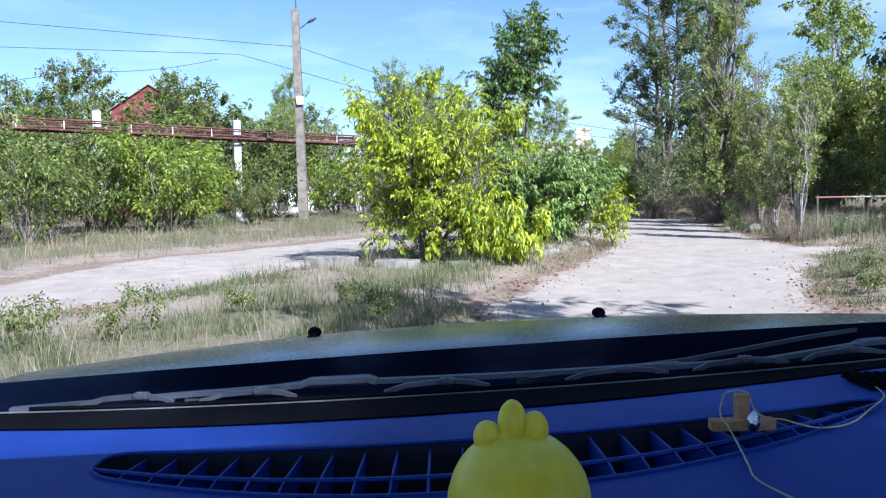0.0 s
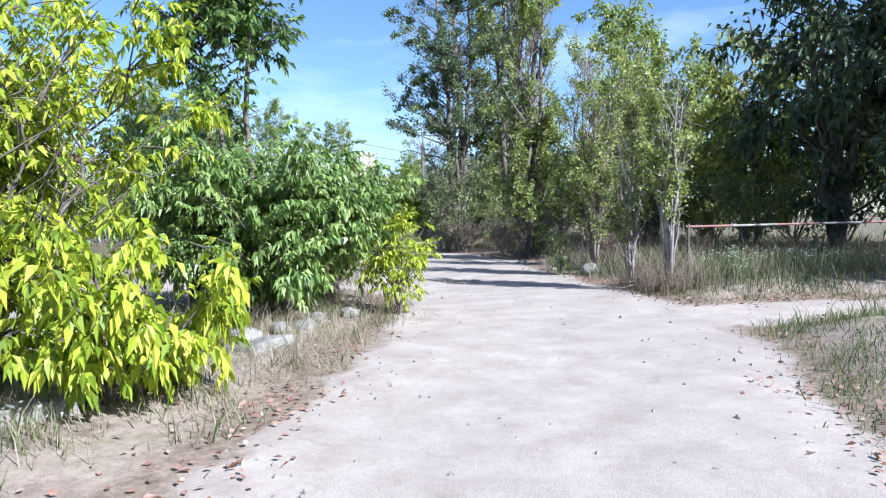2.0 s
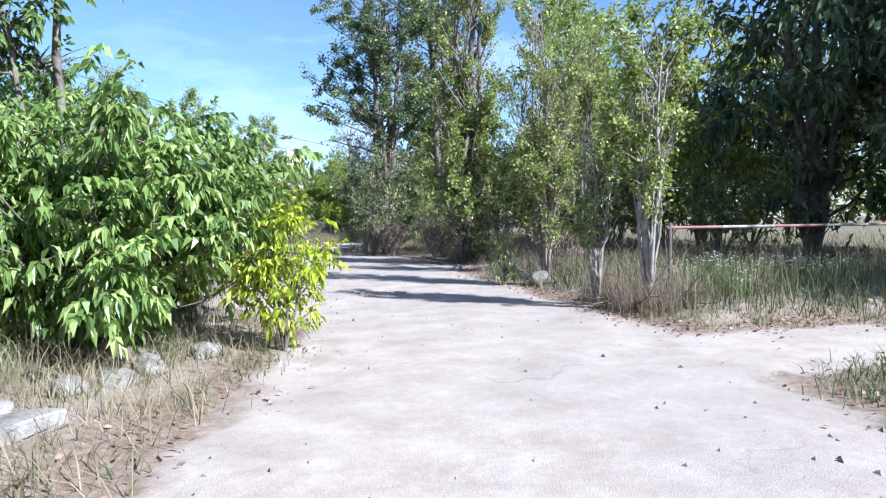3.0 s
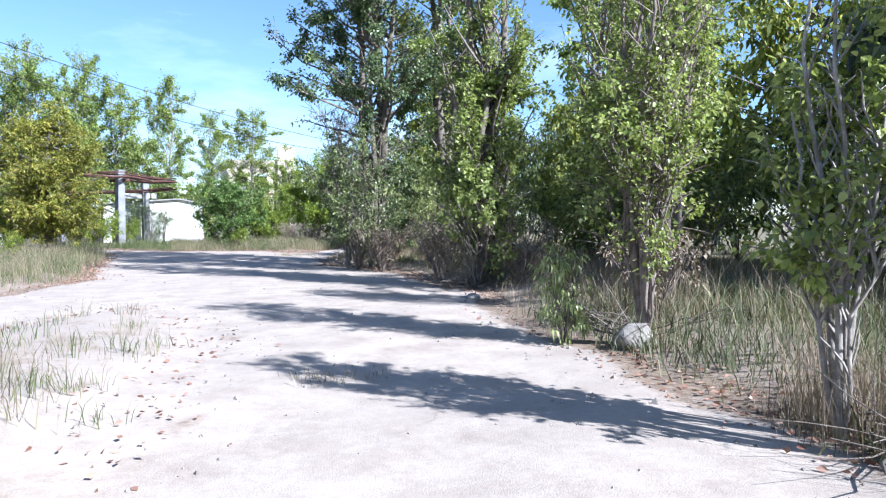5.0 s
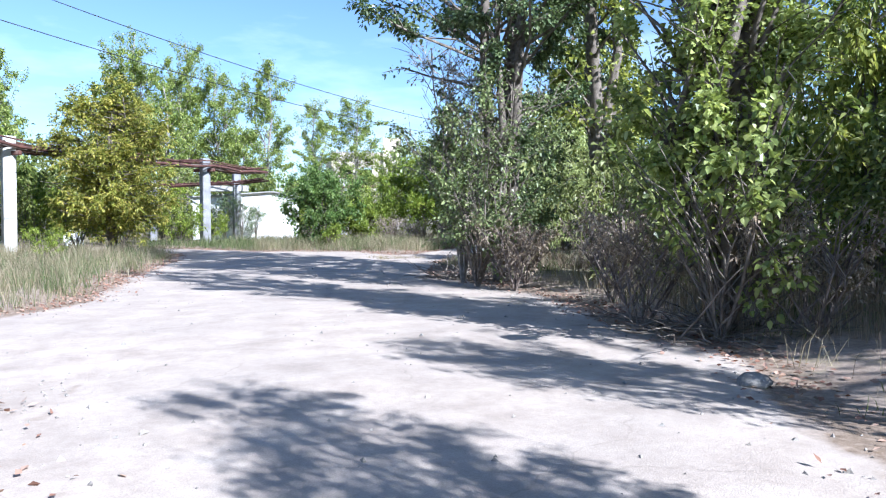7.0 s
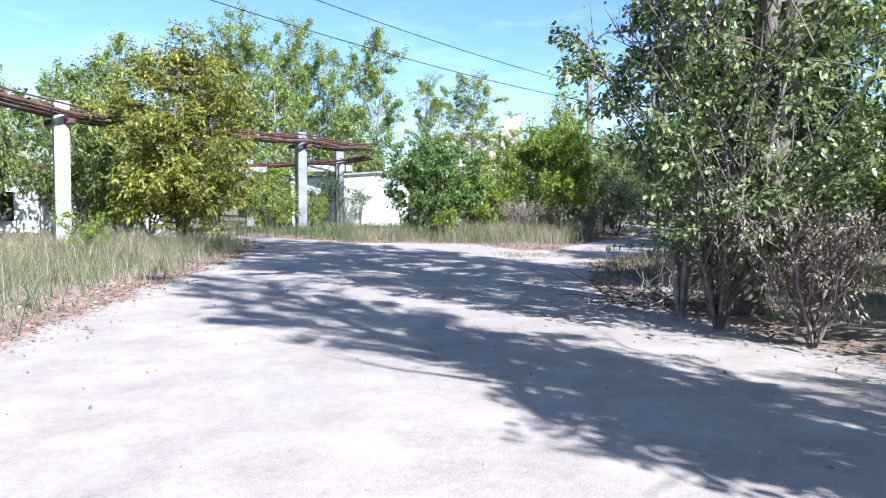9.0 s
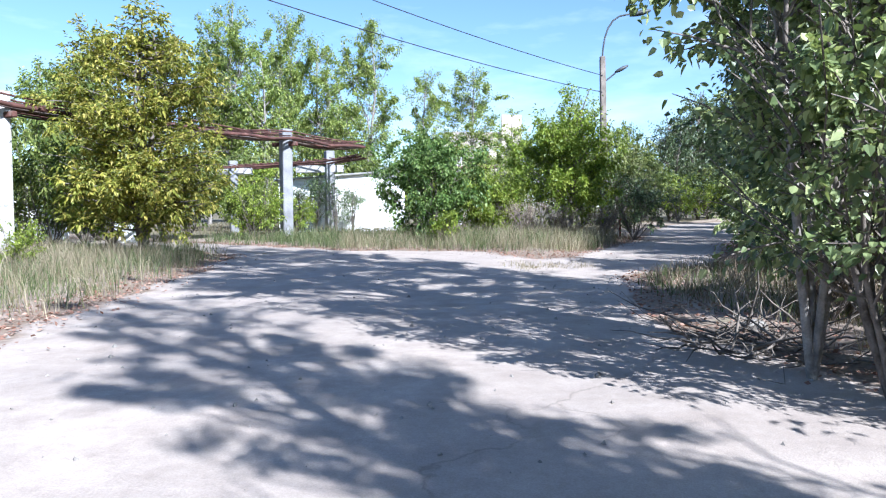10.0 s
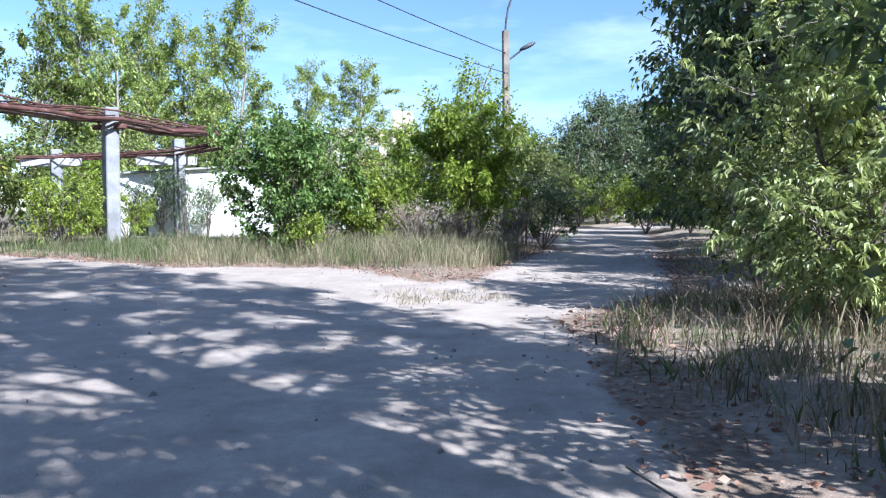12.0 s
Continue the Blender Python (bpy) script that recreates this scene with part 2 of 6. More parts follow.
def make_tree(name, x, y, z0, label, category, group, height, profile, rng_seed, stems=((0, 0, 1.0),), spread=0.15, r0=0.09,
              limbs=60, lift=0.6, count=12000, leaf=0.09, width=0.6, clump=0.25, leaf_mat=None, bark=None, droop=0.25,
              fan=1, inner=0.35, low=0.12, bare=0.0, full=False, uneven=1.0, woody=True, twigs=False):
    """A tree or shrub: stems, limbs that fill an outline given by (height share, radius), and leaves in clumps along the limbs.
    stems: (lean x, lean y, height share). low: height share at which limbs begin. bare: share of leafless limbs."""
    rng = np.random.default_rng(rng_seed)
    top = thing(name, (x, y, z0), label, category, group)
    ph, pr = np.array([p[0] for p in profile]), np.array([p[1] for p in profile])
    trunk_paths, limb_paths, ends = [], [], []
    axis = []
    for lx, ly, share in stems:
        k = 7
        s = np.linspace(0, 1, k)
        wob = rng.normal(0, 0.02 * height, (k, 2)) * s[:, None]
        p = np.stack([lx * s ** 0.8 + wob[:, 0], ly * s ** 0.8 + wob[:, 1], s * height * share * 0.96 - 0.05 * (s == 0)], 1)
        trunk_paths.append((p, r0 * share * (1 - 0.88 * s) + 0.006))
        axis.append(p)
    bare_paths = []
    for i in range(limbs):
        p = axis[i % len(axis)]
        f = low + (0.97 - low) * rng.uniform() ** 0.85
        k = f * (len(p) - 1)
        a = int(min(k, len(p) - 2))
        base = p[a] + (p[a + 1] - p[a]) * (k - a)
        hz = base[2] / height
        R = np.interp(min(hz + 0.06, 1), ph, pr) * rng.uniform(0.55, 1.12)
        th = i * 2.39996 + rng.normal(0, 0.35)
        rise = R * math.tan(lift) * rng.uniform(0.6, 1.25) if lift < 1.5 else R
        reach = np.array([math.cos(th) * R, math.sin(th) * R, min(rise, max(height * 1.02 - base[2], 0.1))])
        # the limb leans back into the outline's middle where the stem leans out of it
        reach[:2] -= base[:2] * 0.3
        s = np.linspace(0, 1, 4)[:, None]
        q = base + reach * s + np.array([0, 0, -0.18 * np.linalg.norm(reach) * droop]) * s ** 2
        q[1:] += rng.normal(0, 0.035 * np.linalg.norm(reach), (3, 3))
        rr = max(r0 * 0.34 * (1 - 0.6 * f), 0.008)
        (bare_paths if rng.uniform() < bare else limb_paths).append((q, rr * (1 - 0.8 * s[:, 0]) + 0.003))
        if bare == 0 or limb_paths and limb_paths[-1][0] is q:
            ends.append((q, np.linalg.norm(reach)))
    twig_paths = []
    if ends and count:
        qs = np.stack([e[0] for e in ends])
        reach = np.array([e[1] for e in ends])
        nodes = max(count // fan, 1)
        # twigs grow from each limb, some full of leaves and some thin, so that gaps stay between the sprays
        per = 6
        f = inner + (1 - inner) * (np.arange(per) + rng.uniform(0, 0.8, (len(qs), per))) / per
        k = np.clip(f, 0, 0.999) * 3
        a = k.astype(int)
        li = np.arange(len(qs))[:, None]
        root = qs[li, a] + (qs[li, a + 1] - qs[li, a]) * (k - a)[..., None]
        run = unit(qs[:, 3] - qs[:, 0])[:, None, :] * 0.8 + rng.normal(0, 0.6, (len(qs), per, 3)) + [0, 0, 0.25 - 0.5 * droop]
        run = unit(run) * clump * rng.uniform(1.1, 3.2, (len(qs), per, 1))
        wt = (np.linalg.norm(run, axis=2) * (0.3 + reach[:, None]) * rng.gamma(uneven, 1 / uneven, (len(qs), per))).ravel()
        pick = rng.choice(len(wt), nodes, p=wt / wt.sum())
        t = rng.uniform(0.05, 1.05, nodes)[:, None]
        run, root = run.reshape(-1, 3), root.reshape(-1, 3)
        if twigs:
            twig_paths = [(np.stack([p, p + 0.55 * r, p + r - [0, 0, 0.2 * droop * np.linalg.norm(r)]]), np.array([1.0, 0.7, 0.3]) * max(0.004, 0.02 * np.linalg.norm(r))) for p, r in zip(root, run)]
        off = rng.normal(0, clump * 0.26, (nodes, 3))
        at = root[pick] + run[pick] * t - np.array([0, 0, 0.2 * droop]) * t * np.linalg.norm(run[pick], axis=1, keepdims=True) + off
        at[:, 2] = np.maximum(at[:, 2], 0.05 + 0.1 * rng.uniform(size=nodes))
        out = unit(run[pick]) * 0.55 + unit(off) * 0.75 + rng.normal(0, 0.45, (nodes, 3)) - [0, 0, droop * 1.4]
    tv, tq = tubes(trunk_paths, 8)
    lv, lq = tubes(limb_paths + bare_paths + twig_paths, 3)
    if woody:
        hang("trunk", mesh_of("trunk", np.concatenate([tv, lv]), np.concatenate([tq, lq + len(tv)]), bark or BARK, True), top)
    if ends and count:
        if fan > 1:
            at, axis_f = np.repeat(at, fan, 0), np.repeat(unit(out), fan, 0)
            t = np.tile(np.linspace(0, 1, fan), nodes)[:, None]
            at = at + axis_f * t * leaf * 1.1
            sgn = np.where(np.arange(len(at)) % 2 == 0, 1.0, -1.0)[:, None]
            side = unit(np.cross(axis_f, [0, 0, 1.0]) + 1e-4)
            out = axis_f * (0.25 + t) + side * sgn * (1.1 - t) - np.array([0, 0, droop * 1.2])
        v, q = leaves(rng, at, out, leaf, width, droop=droop, full=full)
        hang("crown", mesh_of("crown", v, q, leaf_mat), top)
    return top


# ---- the ground: one sheet, with the roads worn into it ----
WAYS = [
    [(1.0, -60, 2.2), (1.6, 0, 2.0), (2.6, 8.7, 1.9), (4.1, 12.2, 1.9), (6.3, 16.4, 2.1), (7.2, 20.5, 1.9), (8.0, 25, 1.75),
     (8.2, 29, 2.9), (7.9, 34, 3.6), (7.4, 40, 3.3), (8.4, 46, 4.2), (8.0, 50, 3.3)],
    [(8.5, 45, 3.0), (13.7, 47.9, 1.7), (19.0, 57.3, 1.6), (24.3, 68, 2.0), (28.6, 76.5, 2.0), (34.5, 81.5, 2.0), (48, 87, 2.0), (80, 95, 2.0), (160, 110, 2.0)],
    [(7.0, 49.5, 3.2), (5.6, 52.6, 1.7), (1.0, 57.6, 1.6), (-12, 69, 1.7), (-60, 108, 1.7)],
    [(-40, -12, 1.6), (-12, 5, 1.6), (-6.0, 10.5, 1.7), (-4.7, 15, 2.2), (-2.6, 19.5, 1.8), (0.0, 25, 1.7), (2.6, 28.6, 1.6), (4.7, 31, 1.8), (6.6, 36, 2.2)],
    [(7.6, 15.8, 1.1), (10.5, 15.6, 0.75), (13, 15.2, 0.4)],
]


def road_gap(x, y):
    """Distance to the road's edge: negative on the road."""
    best = np.full(np.shape(x), 1e9)
    for way in WAYS:
        for (ax, ay, aw), (bx, by, bw) in zip(way[:-1], way[1:]):
            dx, dy = bx - ax, by - ay
            t = np.clip(((x - ax) * dx + (y - ay) * dy) / (dx * dx + dy * dy), 0, 1)
            best = np.minimum(best, np.hypot(x - ax - t * dx, y - ay - t * dy) - aw - t * (bw - aw))
    return best


def wave(x, y, s, seed=0.0):
    return (np.sin(x * s + 1.3 + seed) * np.cos(y * s * 0.83 + 0.4 - seed) + 0.5 * np.sin(x * s * 2.3 - y * s * 1.7 + seed * 2)
            + 0.3 * np.sin(x * s * 4.1 + y * s * 3.7 + seed)) / 1.8


def smooth01(a):
    a = np.clip(a, 0, 1)
    return a * a * (3 - 2 * a)


def land(x, y):
    """Height of the ground."""
    g = road_gap(x, y)
    z = 0.12 * smooth01((y - 4) / 14)
    verge = smooth01((g - 0.05) / 1.3)
    right = smooth01((x - 0.35 * y - 1.5) / 3)
    z = z + verge * (0.10 + 0.06 * wave(x, y, 0.9)) + verge * right * 0.16
    z = z + 0.018 * wave(x, y, 1.6, 1.0) * (1 - verge)
    far = smooth01((np.hypot(x - 5, y - 30) - 70) / 120)
    return z + far * 0.8 * wave(x, y, 0.03)


def ground_sheet():
    xs = np.r_[-700, -420, -260, -160, -110, -80, -62, np.arange(-50, -16, 2.0), np.arange(-16, 22, 0.25), np.arange(22, 52, 1.0), 56, 64, 80, 110, 160, 260, 420, 700]
    ys = np.r_[-700, -420, -260, -160, -100, -70, -50, -35, np.arange(-25, -4, 1.5), np.arange(-4, 66, 0.25), np.arange(66, 120, 1.5), 125, 140, 170, 220, 300, 420, 700]
    X, Y = np.meshgrid(xs, ys)
    v = np.stack([X, Y, land(X, Y)], -1).reshape(-1, 3)
    nx, ny = len(xs), len(ys)
    i, j = np.meshgrid(np.arange(nx - 1), np.arange(ny - 1))
    a = (j * nx + i).ravel()
    q = np.stack([a, a + 1, a + nx + 1, a + nx], 1)
    edge = road_gap(v[:, 0], v[:, 1]) + 0.22 * wave(v[:, 0], v[:, 1], 1.9, 2.0) + 0.10 * wave(v[:, 0], v[:, 1], 5.1, 3.0)
    inside = edge[q].mean(1) < 0
    # the tip of the island is worn down to the same pale sand as the road
    tip = smooth01((6.8 - v[:, 0]) / 1.0) * smooth01((v[:, 1] - 18.5) / 2.5) * smooth01((31 - v[:, 1]) / 2.5) * smooth01((v[:, 0] - 1.5) / 1.5)
    worn_edge = np.where(edge > 0, edge * (1 - 0.9 * tip) - 0.22 * tip, edge)
    for name, pick, label in (("road", inside, "pale sandy dirt road with worn wheel tracks"), ("ground", ~inside, "dry soil with sparse grass beside the road")):
        used, inv = np.unique(q[pick], return_inverse=True)
        me = mesh_of(name, v[used], inv.reshape(-1, 4), GROUND, True)
        at = me.attributes.new("edge", "FLOAT", "POINT")
        at.data.foreach_set("value", worn_edge[used].astype(np.float32))
        tagged(new(name, me), label, name, kind="structure")


def ground_material():
    m, n, l, b = mat("ground", 0.95, 0, 0.15)
    e = n.new("ShaderNodeAttribute")
    e.attribute_name = "edge"
    big, mid, fine, grit = (noise_node(n, l, s, d, r) for s, d, r in ((0.35, 5, 0.6), (2.2, 6, 0.65), (14, 6, 0.7), (90, 3, 0.6)))
    sand = ramp(n, l, mid, [(0.25, (0.285, 0.235, 0.196)), (0.5, (0.385, 0.325, 0.272)), (0.75, (0.475, 0.41, 0.35))])
    sand = mix(n, l, ramp(n, l, big, [(0.42, (0, 0, 0)), (0.62, (0.55, 0.55, 0.55))]), sand, (0.33, 0.28, 0.24))
    sand = mix(n, l, 0.22, sand, ramp(n, l, fine, [(0.3, (0.32, 0.32, 0.32)), (0.7, (0.66, 0.66, 0.66))]), "OVERLAY")
    stain = noise_node(n, l, 0.9, 7, 0.7)
    sand = mix(n, l, ramp(n, l, stain, [(0.56, (0, 0, 0)), (0.70, (0.5, 0.5, 0.5))]), sand, (0.25, 0.205, 0.17))
    vor = n.new("ShaderNodeTexVoronoi")
    vor.feature = "DISTANCE_TO_EDGE"
    vor.inputs["Scale"].default_value = 0.42
    bent = n.new("ShaderNodeVectorMath")
    bent.operation = "MULTIPLY_ADD"
    wob = n.new("ShaderNodeTexNoise")
    wob.inputs["Scale"].default_value, wob.inputs["Detail"].default_value = 1.3, 8
    crd = n.new("ShaderNodeTexCoord")
    l.new(crd.outputs["Object"], wob.inputs["Vector"])
    l.new(wob.outputs["Color"], bent.inputs[0])
    bent.inputs[1].default_value = (1.1, 1.1, 1.1)
    l.new(crd.outputs["Object"], bent.inputs[2])
    l.new(bent.outputs["Vector"], vor.inputs["Vector"])
    crack = ramp(n, l, vor.outputs["Distance"], [(0.0, (0.4, 0.4, 0.4)), (0.008, (0, 0, 0))])
    crack = mix(n, l, 1.0, crack, ramp(n, l, big, [(0.52, (0, 0, 0)), (0.62, (1, 1, 1))]), "MULTIPLY")
    sand = mix(n, l, crack, sand, (0.13, 0.105, 0.085))
    soil = ramp(n, l, mid, [(0.3, (0.20, 0.15, 0.115)), (0.5, (0.31, 0.245, 0.195)), (0.7, (0.21, 0.18, 0.115))])
    soil = mix(n, l, 0.6, soil, ramp(n, l, fine, [(0.25, (0.2, 0.2, 0.2)), (0.75, (0.8, 0.8, 0.8))]), "OVERLAY")
    litter = ramp(n, l, fine, [(0.3, (0.13, 0.095, 0.068)), (0.5, (0.22, 0.165, 0.12)), (0.7, (0.33, 0.26, 0.20))])
    add = n.new("ShaderNodeMath")
    add.operation = "MULTIPLY_ADD"
    l.new(mid, add.inputs[0])
    add.inputs[1].default_value = 0.7
    l.new(e.outputs["Fac"], add.inputs[2])
    rim = ramp(n, l, add.outputs[0], [(0.25, (0, 0, 0)), (0.42, (1, 1, 1))])
    off = ramp(n, l, add.outputs[0], [(0.75, (0, 0, 0)), (0.98, (1, 1, 1))])
    col = mix(n, l, rim, sand, litter)
    col = mix(n, l, off, col, soil)
    # away from the roads the soil is matted with short grass and leaf mould
    away = n.new("ShaderNodeMath")
    away.operation = "MULTIPLY_ADD"
    l.new(mid, away.inputs[0])
    away.inputs[1].default_value = 0.5
    part_way = n.new("ShaderNodeMath")
    part_way.operation = "MULTIPLY"
    l.new(e.outputs["Fac"], part_way.inputs[0])
    part_way.inputs[1].default_value = 0.2
    l.new(part_way.outputs[0], away.inputs[2])
    mould = ramp(n, l, fine, [(0.3, (0.085, 0.078, 0.045)), (0.5, (0.15, 0.135, 0.08)), (0.7, (0.24, 0.205, 0.135))])
    col = mix(n, l, ramp(n, l, away.outputs[0], [(0.5, (0, 0, 0)), (0.75, (0.85, 0.85, 0.85))]), col, mould)
    col = mix(n, l, 0.2, col, ramp(n, l, grit, [(0.3, (0.2, 0.2, 0.2)), (0.7, (0.8, 0.8, 0.8))]), "OVERLAY")
    l.new(col, b.inputs["Base Color"])
    h = n.new("ShaderNodeMath")
    h.operation = "ADD"
    l.new(fine, h.inputs[0])
    l.new(grit, h.inputs[1])
    bump(n, l, b, h.outputs[0], 0.35, 0.02)
    return m


GROUND = ground_material()
ground_sheet()


def lz(x, y):
    return float(land(np.array(x, float), np.array(y, float)))


# ---- the pipe rack ----
def tube_part(name, pts, r, material, parent, sides=8, label=""):
    v, q = tubes([(np.asarray(pts, float), np.full(len(pts), r))], sides)
    return hang(name, mesh_of(name, v, q, material, True), parent, label)


def column(bm, w, d, h):
    box(bm, (w, d, h + 0.3), (0, 0, h / 2 - 0.15), bevel=0.03)
    return bm


def pipe_rack():
    route = [(-30, 30, 5.35), (-23.5, 34, 5.25), (-17.4, 38, 5.15), (-11.3, 42, 5.0), (-4.9, 46.5, 4.9), (-1.8, 51.8, 4.0), (1.2, 57, 4.05), (4.2, 62, 4.15), (7.0, 64.6, 4.0)]
    rack = thing("pipe_rack", (0, 0, 0), "rusty pipe rack on white concrete columns among the trees", "pipe rack")
    for k, (x, y, z) in enumerate(route):
        if k in (0, 6, 8):
            continue
        top = z + (1.0 if k < 4 else 0.45)
        c = part("column", column(bmesh.new(), 0.42, 0.42, top - lz(x, y)), SHADED_CONCRETE if k > 5 else CONCRETE, rack)
        c.matrix_basis = pose(x, y, lz(x, y), 0.6 * (k % 3 - 1), 0.5 * (k % 2), 30)
        if k < 8:
            bm = box(bmesh.new(), (1.2, 0.14, 0.16), (0, 0, 0), bevel=0.02)
            part("cross_beam", bm, RUST, rack).matrix_basis = pose(x, y, z - 0.16, 0, 0, -28)
    P = np.array(route)
    d = unit(np.gradient(P[:, :2], axis=0))
    nrm = np.stack([-d[:, 1], d[:, 0]], 1)
    rng = np.random.default_rng(5)
    for off, dz, r, m in ((-0.55, 0.06, 0.065, RUST), (-0.36, 0.04, 0.04, GALV), (-0.16, 0.05, 0.05, RUST), (0.06, 0.07, 0.075, GALV), (0.26, 0.04, 0.035, RUST), (0.44, 0.06, 0.055, RUST), (0.57, 0.03, 0.03, GALV),
                          (0.50, 0.30, 0.032, RUST), (-0.5, 0.31, 0.03, RUST), (0.0, 0.29, 0.025, RUST)):
        pts = []
        for k in range(len(P) - 1):
            for s in np.linspace(0, 1, 5)[:-1]:
                q = P[k] + (P[k + 1] - P[k]) * s
                n2 = nrm[k] * (1 - s) + nrm[k + 1] * s
                pts.append((q[0] + n2[0] * off, q[1] + n2[1] * off, q[2] + dz - 0.10 * math.sin(math.pi * s) * rng.uniform(0.3, 1.6)))
        pts.append((P[-1][0] + nrm[-1][0] * off, P[-1][1] + nrm[-1][1] * off, P[-1][2] + dz))
        tube_part("pipe", pts, r * 0.95, m, rack)
    # rungs across the pipes
    for k in range(len(P) - 1):
        for s in (0.08, 0.2, 0.32, 0.44, 0.56, 0.68, 0.8, 0.92):
            q = P[k] + (P[k + 1] - P[k]) * s
            tube_part("rung", [(q[0] + nrm[k][0] * o, q[1] + nrm[k][1] * o, q[2] + 0.16 + 0.05 * o) for o in (-0.64, 0.64)], 0.022, RUST, rack, 5)
            tube_part("strut", [(q[0] + nrm[k][0] * 0.5, q[1] + nrm[k][1] * 0.5, q[2] + z) for z in (0.04, 0.36)], 0.022, CONCRETE if int(s * 25) % 3 == 0 else RUST, rack, 5)
    # ladder-like truss on the long straight stretch
    for k in range(4):
        a, c = P[k], P[k + 1]
        n2 = nrm[k]
        for off in (-0.62, 0.62):
            for dz, r in ((0.40, 0.045), (-0.10, 0.055)):
                tube_part("rail", [(a[0] + n2[0] * off, a[1] + n2[1] * off, a[2] + dz), (c[0] + n2[0] * off, c[1] + n2[1] * off, c[2] + dz)], r, RAIL, rack, 6)
            for j in range(7):
                q = a + (c - a) * (j + 0.5) / 7
                tube_part("hanger", [(q[0] + n2[0] * off, q[1] + n2[1] * off, q[2] + dz) for dz in (-0.10, 0.40)], 0.026, PLASTER if j % 2 else RAIL, rack, 5)
    # lower branch behind, with two columns and concrete arms
    low = [(-12, 70.5, 3.5), (0.6, 70, 3.5), (3.2, 69.0, 3.55), (5.6, 67.9, 3.6), (7.2, 65.2, 3.7)]
    for off, dz, r in ((-0.75, 0.0, 0.045), (-0.4, 0.05, 0.03), (-0.05, 0.0, 0.05), (0.35, 0.03, 0.03), (0.75, -0.02, 0.045)):
        tube_part("pipe", [(x + 0.3 * off, y + off, z + dz + 0.05 * math.sin(3 * x + 5 * off)) for x, y, z in low], r, RUST, rack)
    for k in range(16):
        s = k / 15
        x, y = 0.8 + 6.0 * s, 70.0 - 1.2 * s - 3.2 * s * s
        tube_part("rung", [(x - 0.25, y - 0.8, 3.62 + 0.1 * s), (x + 0.25, y + 0.8, 3.62 + 0.1 * s)], 0.025, RUST, rack, 5)
    for x, y, top, tip in ((0.6, 70, 3.85, -0.2), (5.6, 68.1, 4.2, -0.5)):
        part("column", column(bmesh.new(), 0.42, 0.42, top - lz(x, y)), SHADED_CONCRETE, rack).matrix_basis = pose(x, y, lz(x, y), 0, 0, 20)
        part("cross_beam", box(bmesh.new(), (2.4, 0.26, 0.34), (tip, 0, 0), bevel=0.02), CONCRETE, rack).matrix_basis = pose(x, y - 0.02, 3.32, 0, 0, -14)
    far = thing("pipe_rack", (0, 0, 0), "rusty pipes on a short concrete column before the ruin", "pipe rack")
    for dy in (-0.3, 0.05, 0.4):
        tube_part("pipe", [(11.0, 79 + dy, 3.95), (14, 79 + dy, 3.98 + 0.1 * dy), (18.5, 79.5 + dy, 4.05)], 0.10, RUST, far)
    part("column", column(bmesh.new(), 0.5, 0.5, 4.5), CONCRETE, far).matrix_basis = pose(13.2, 79, 0.1)


pipe_rack()


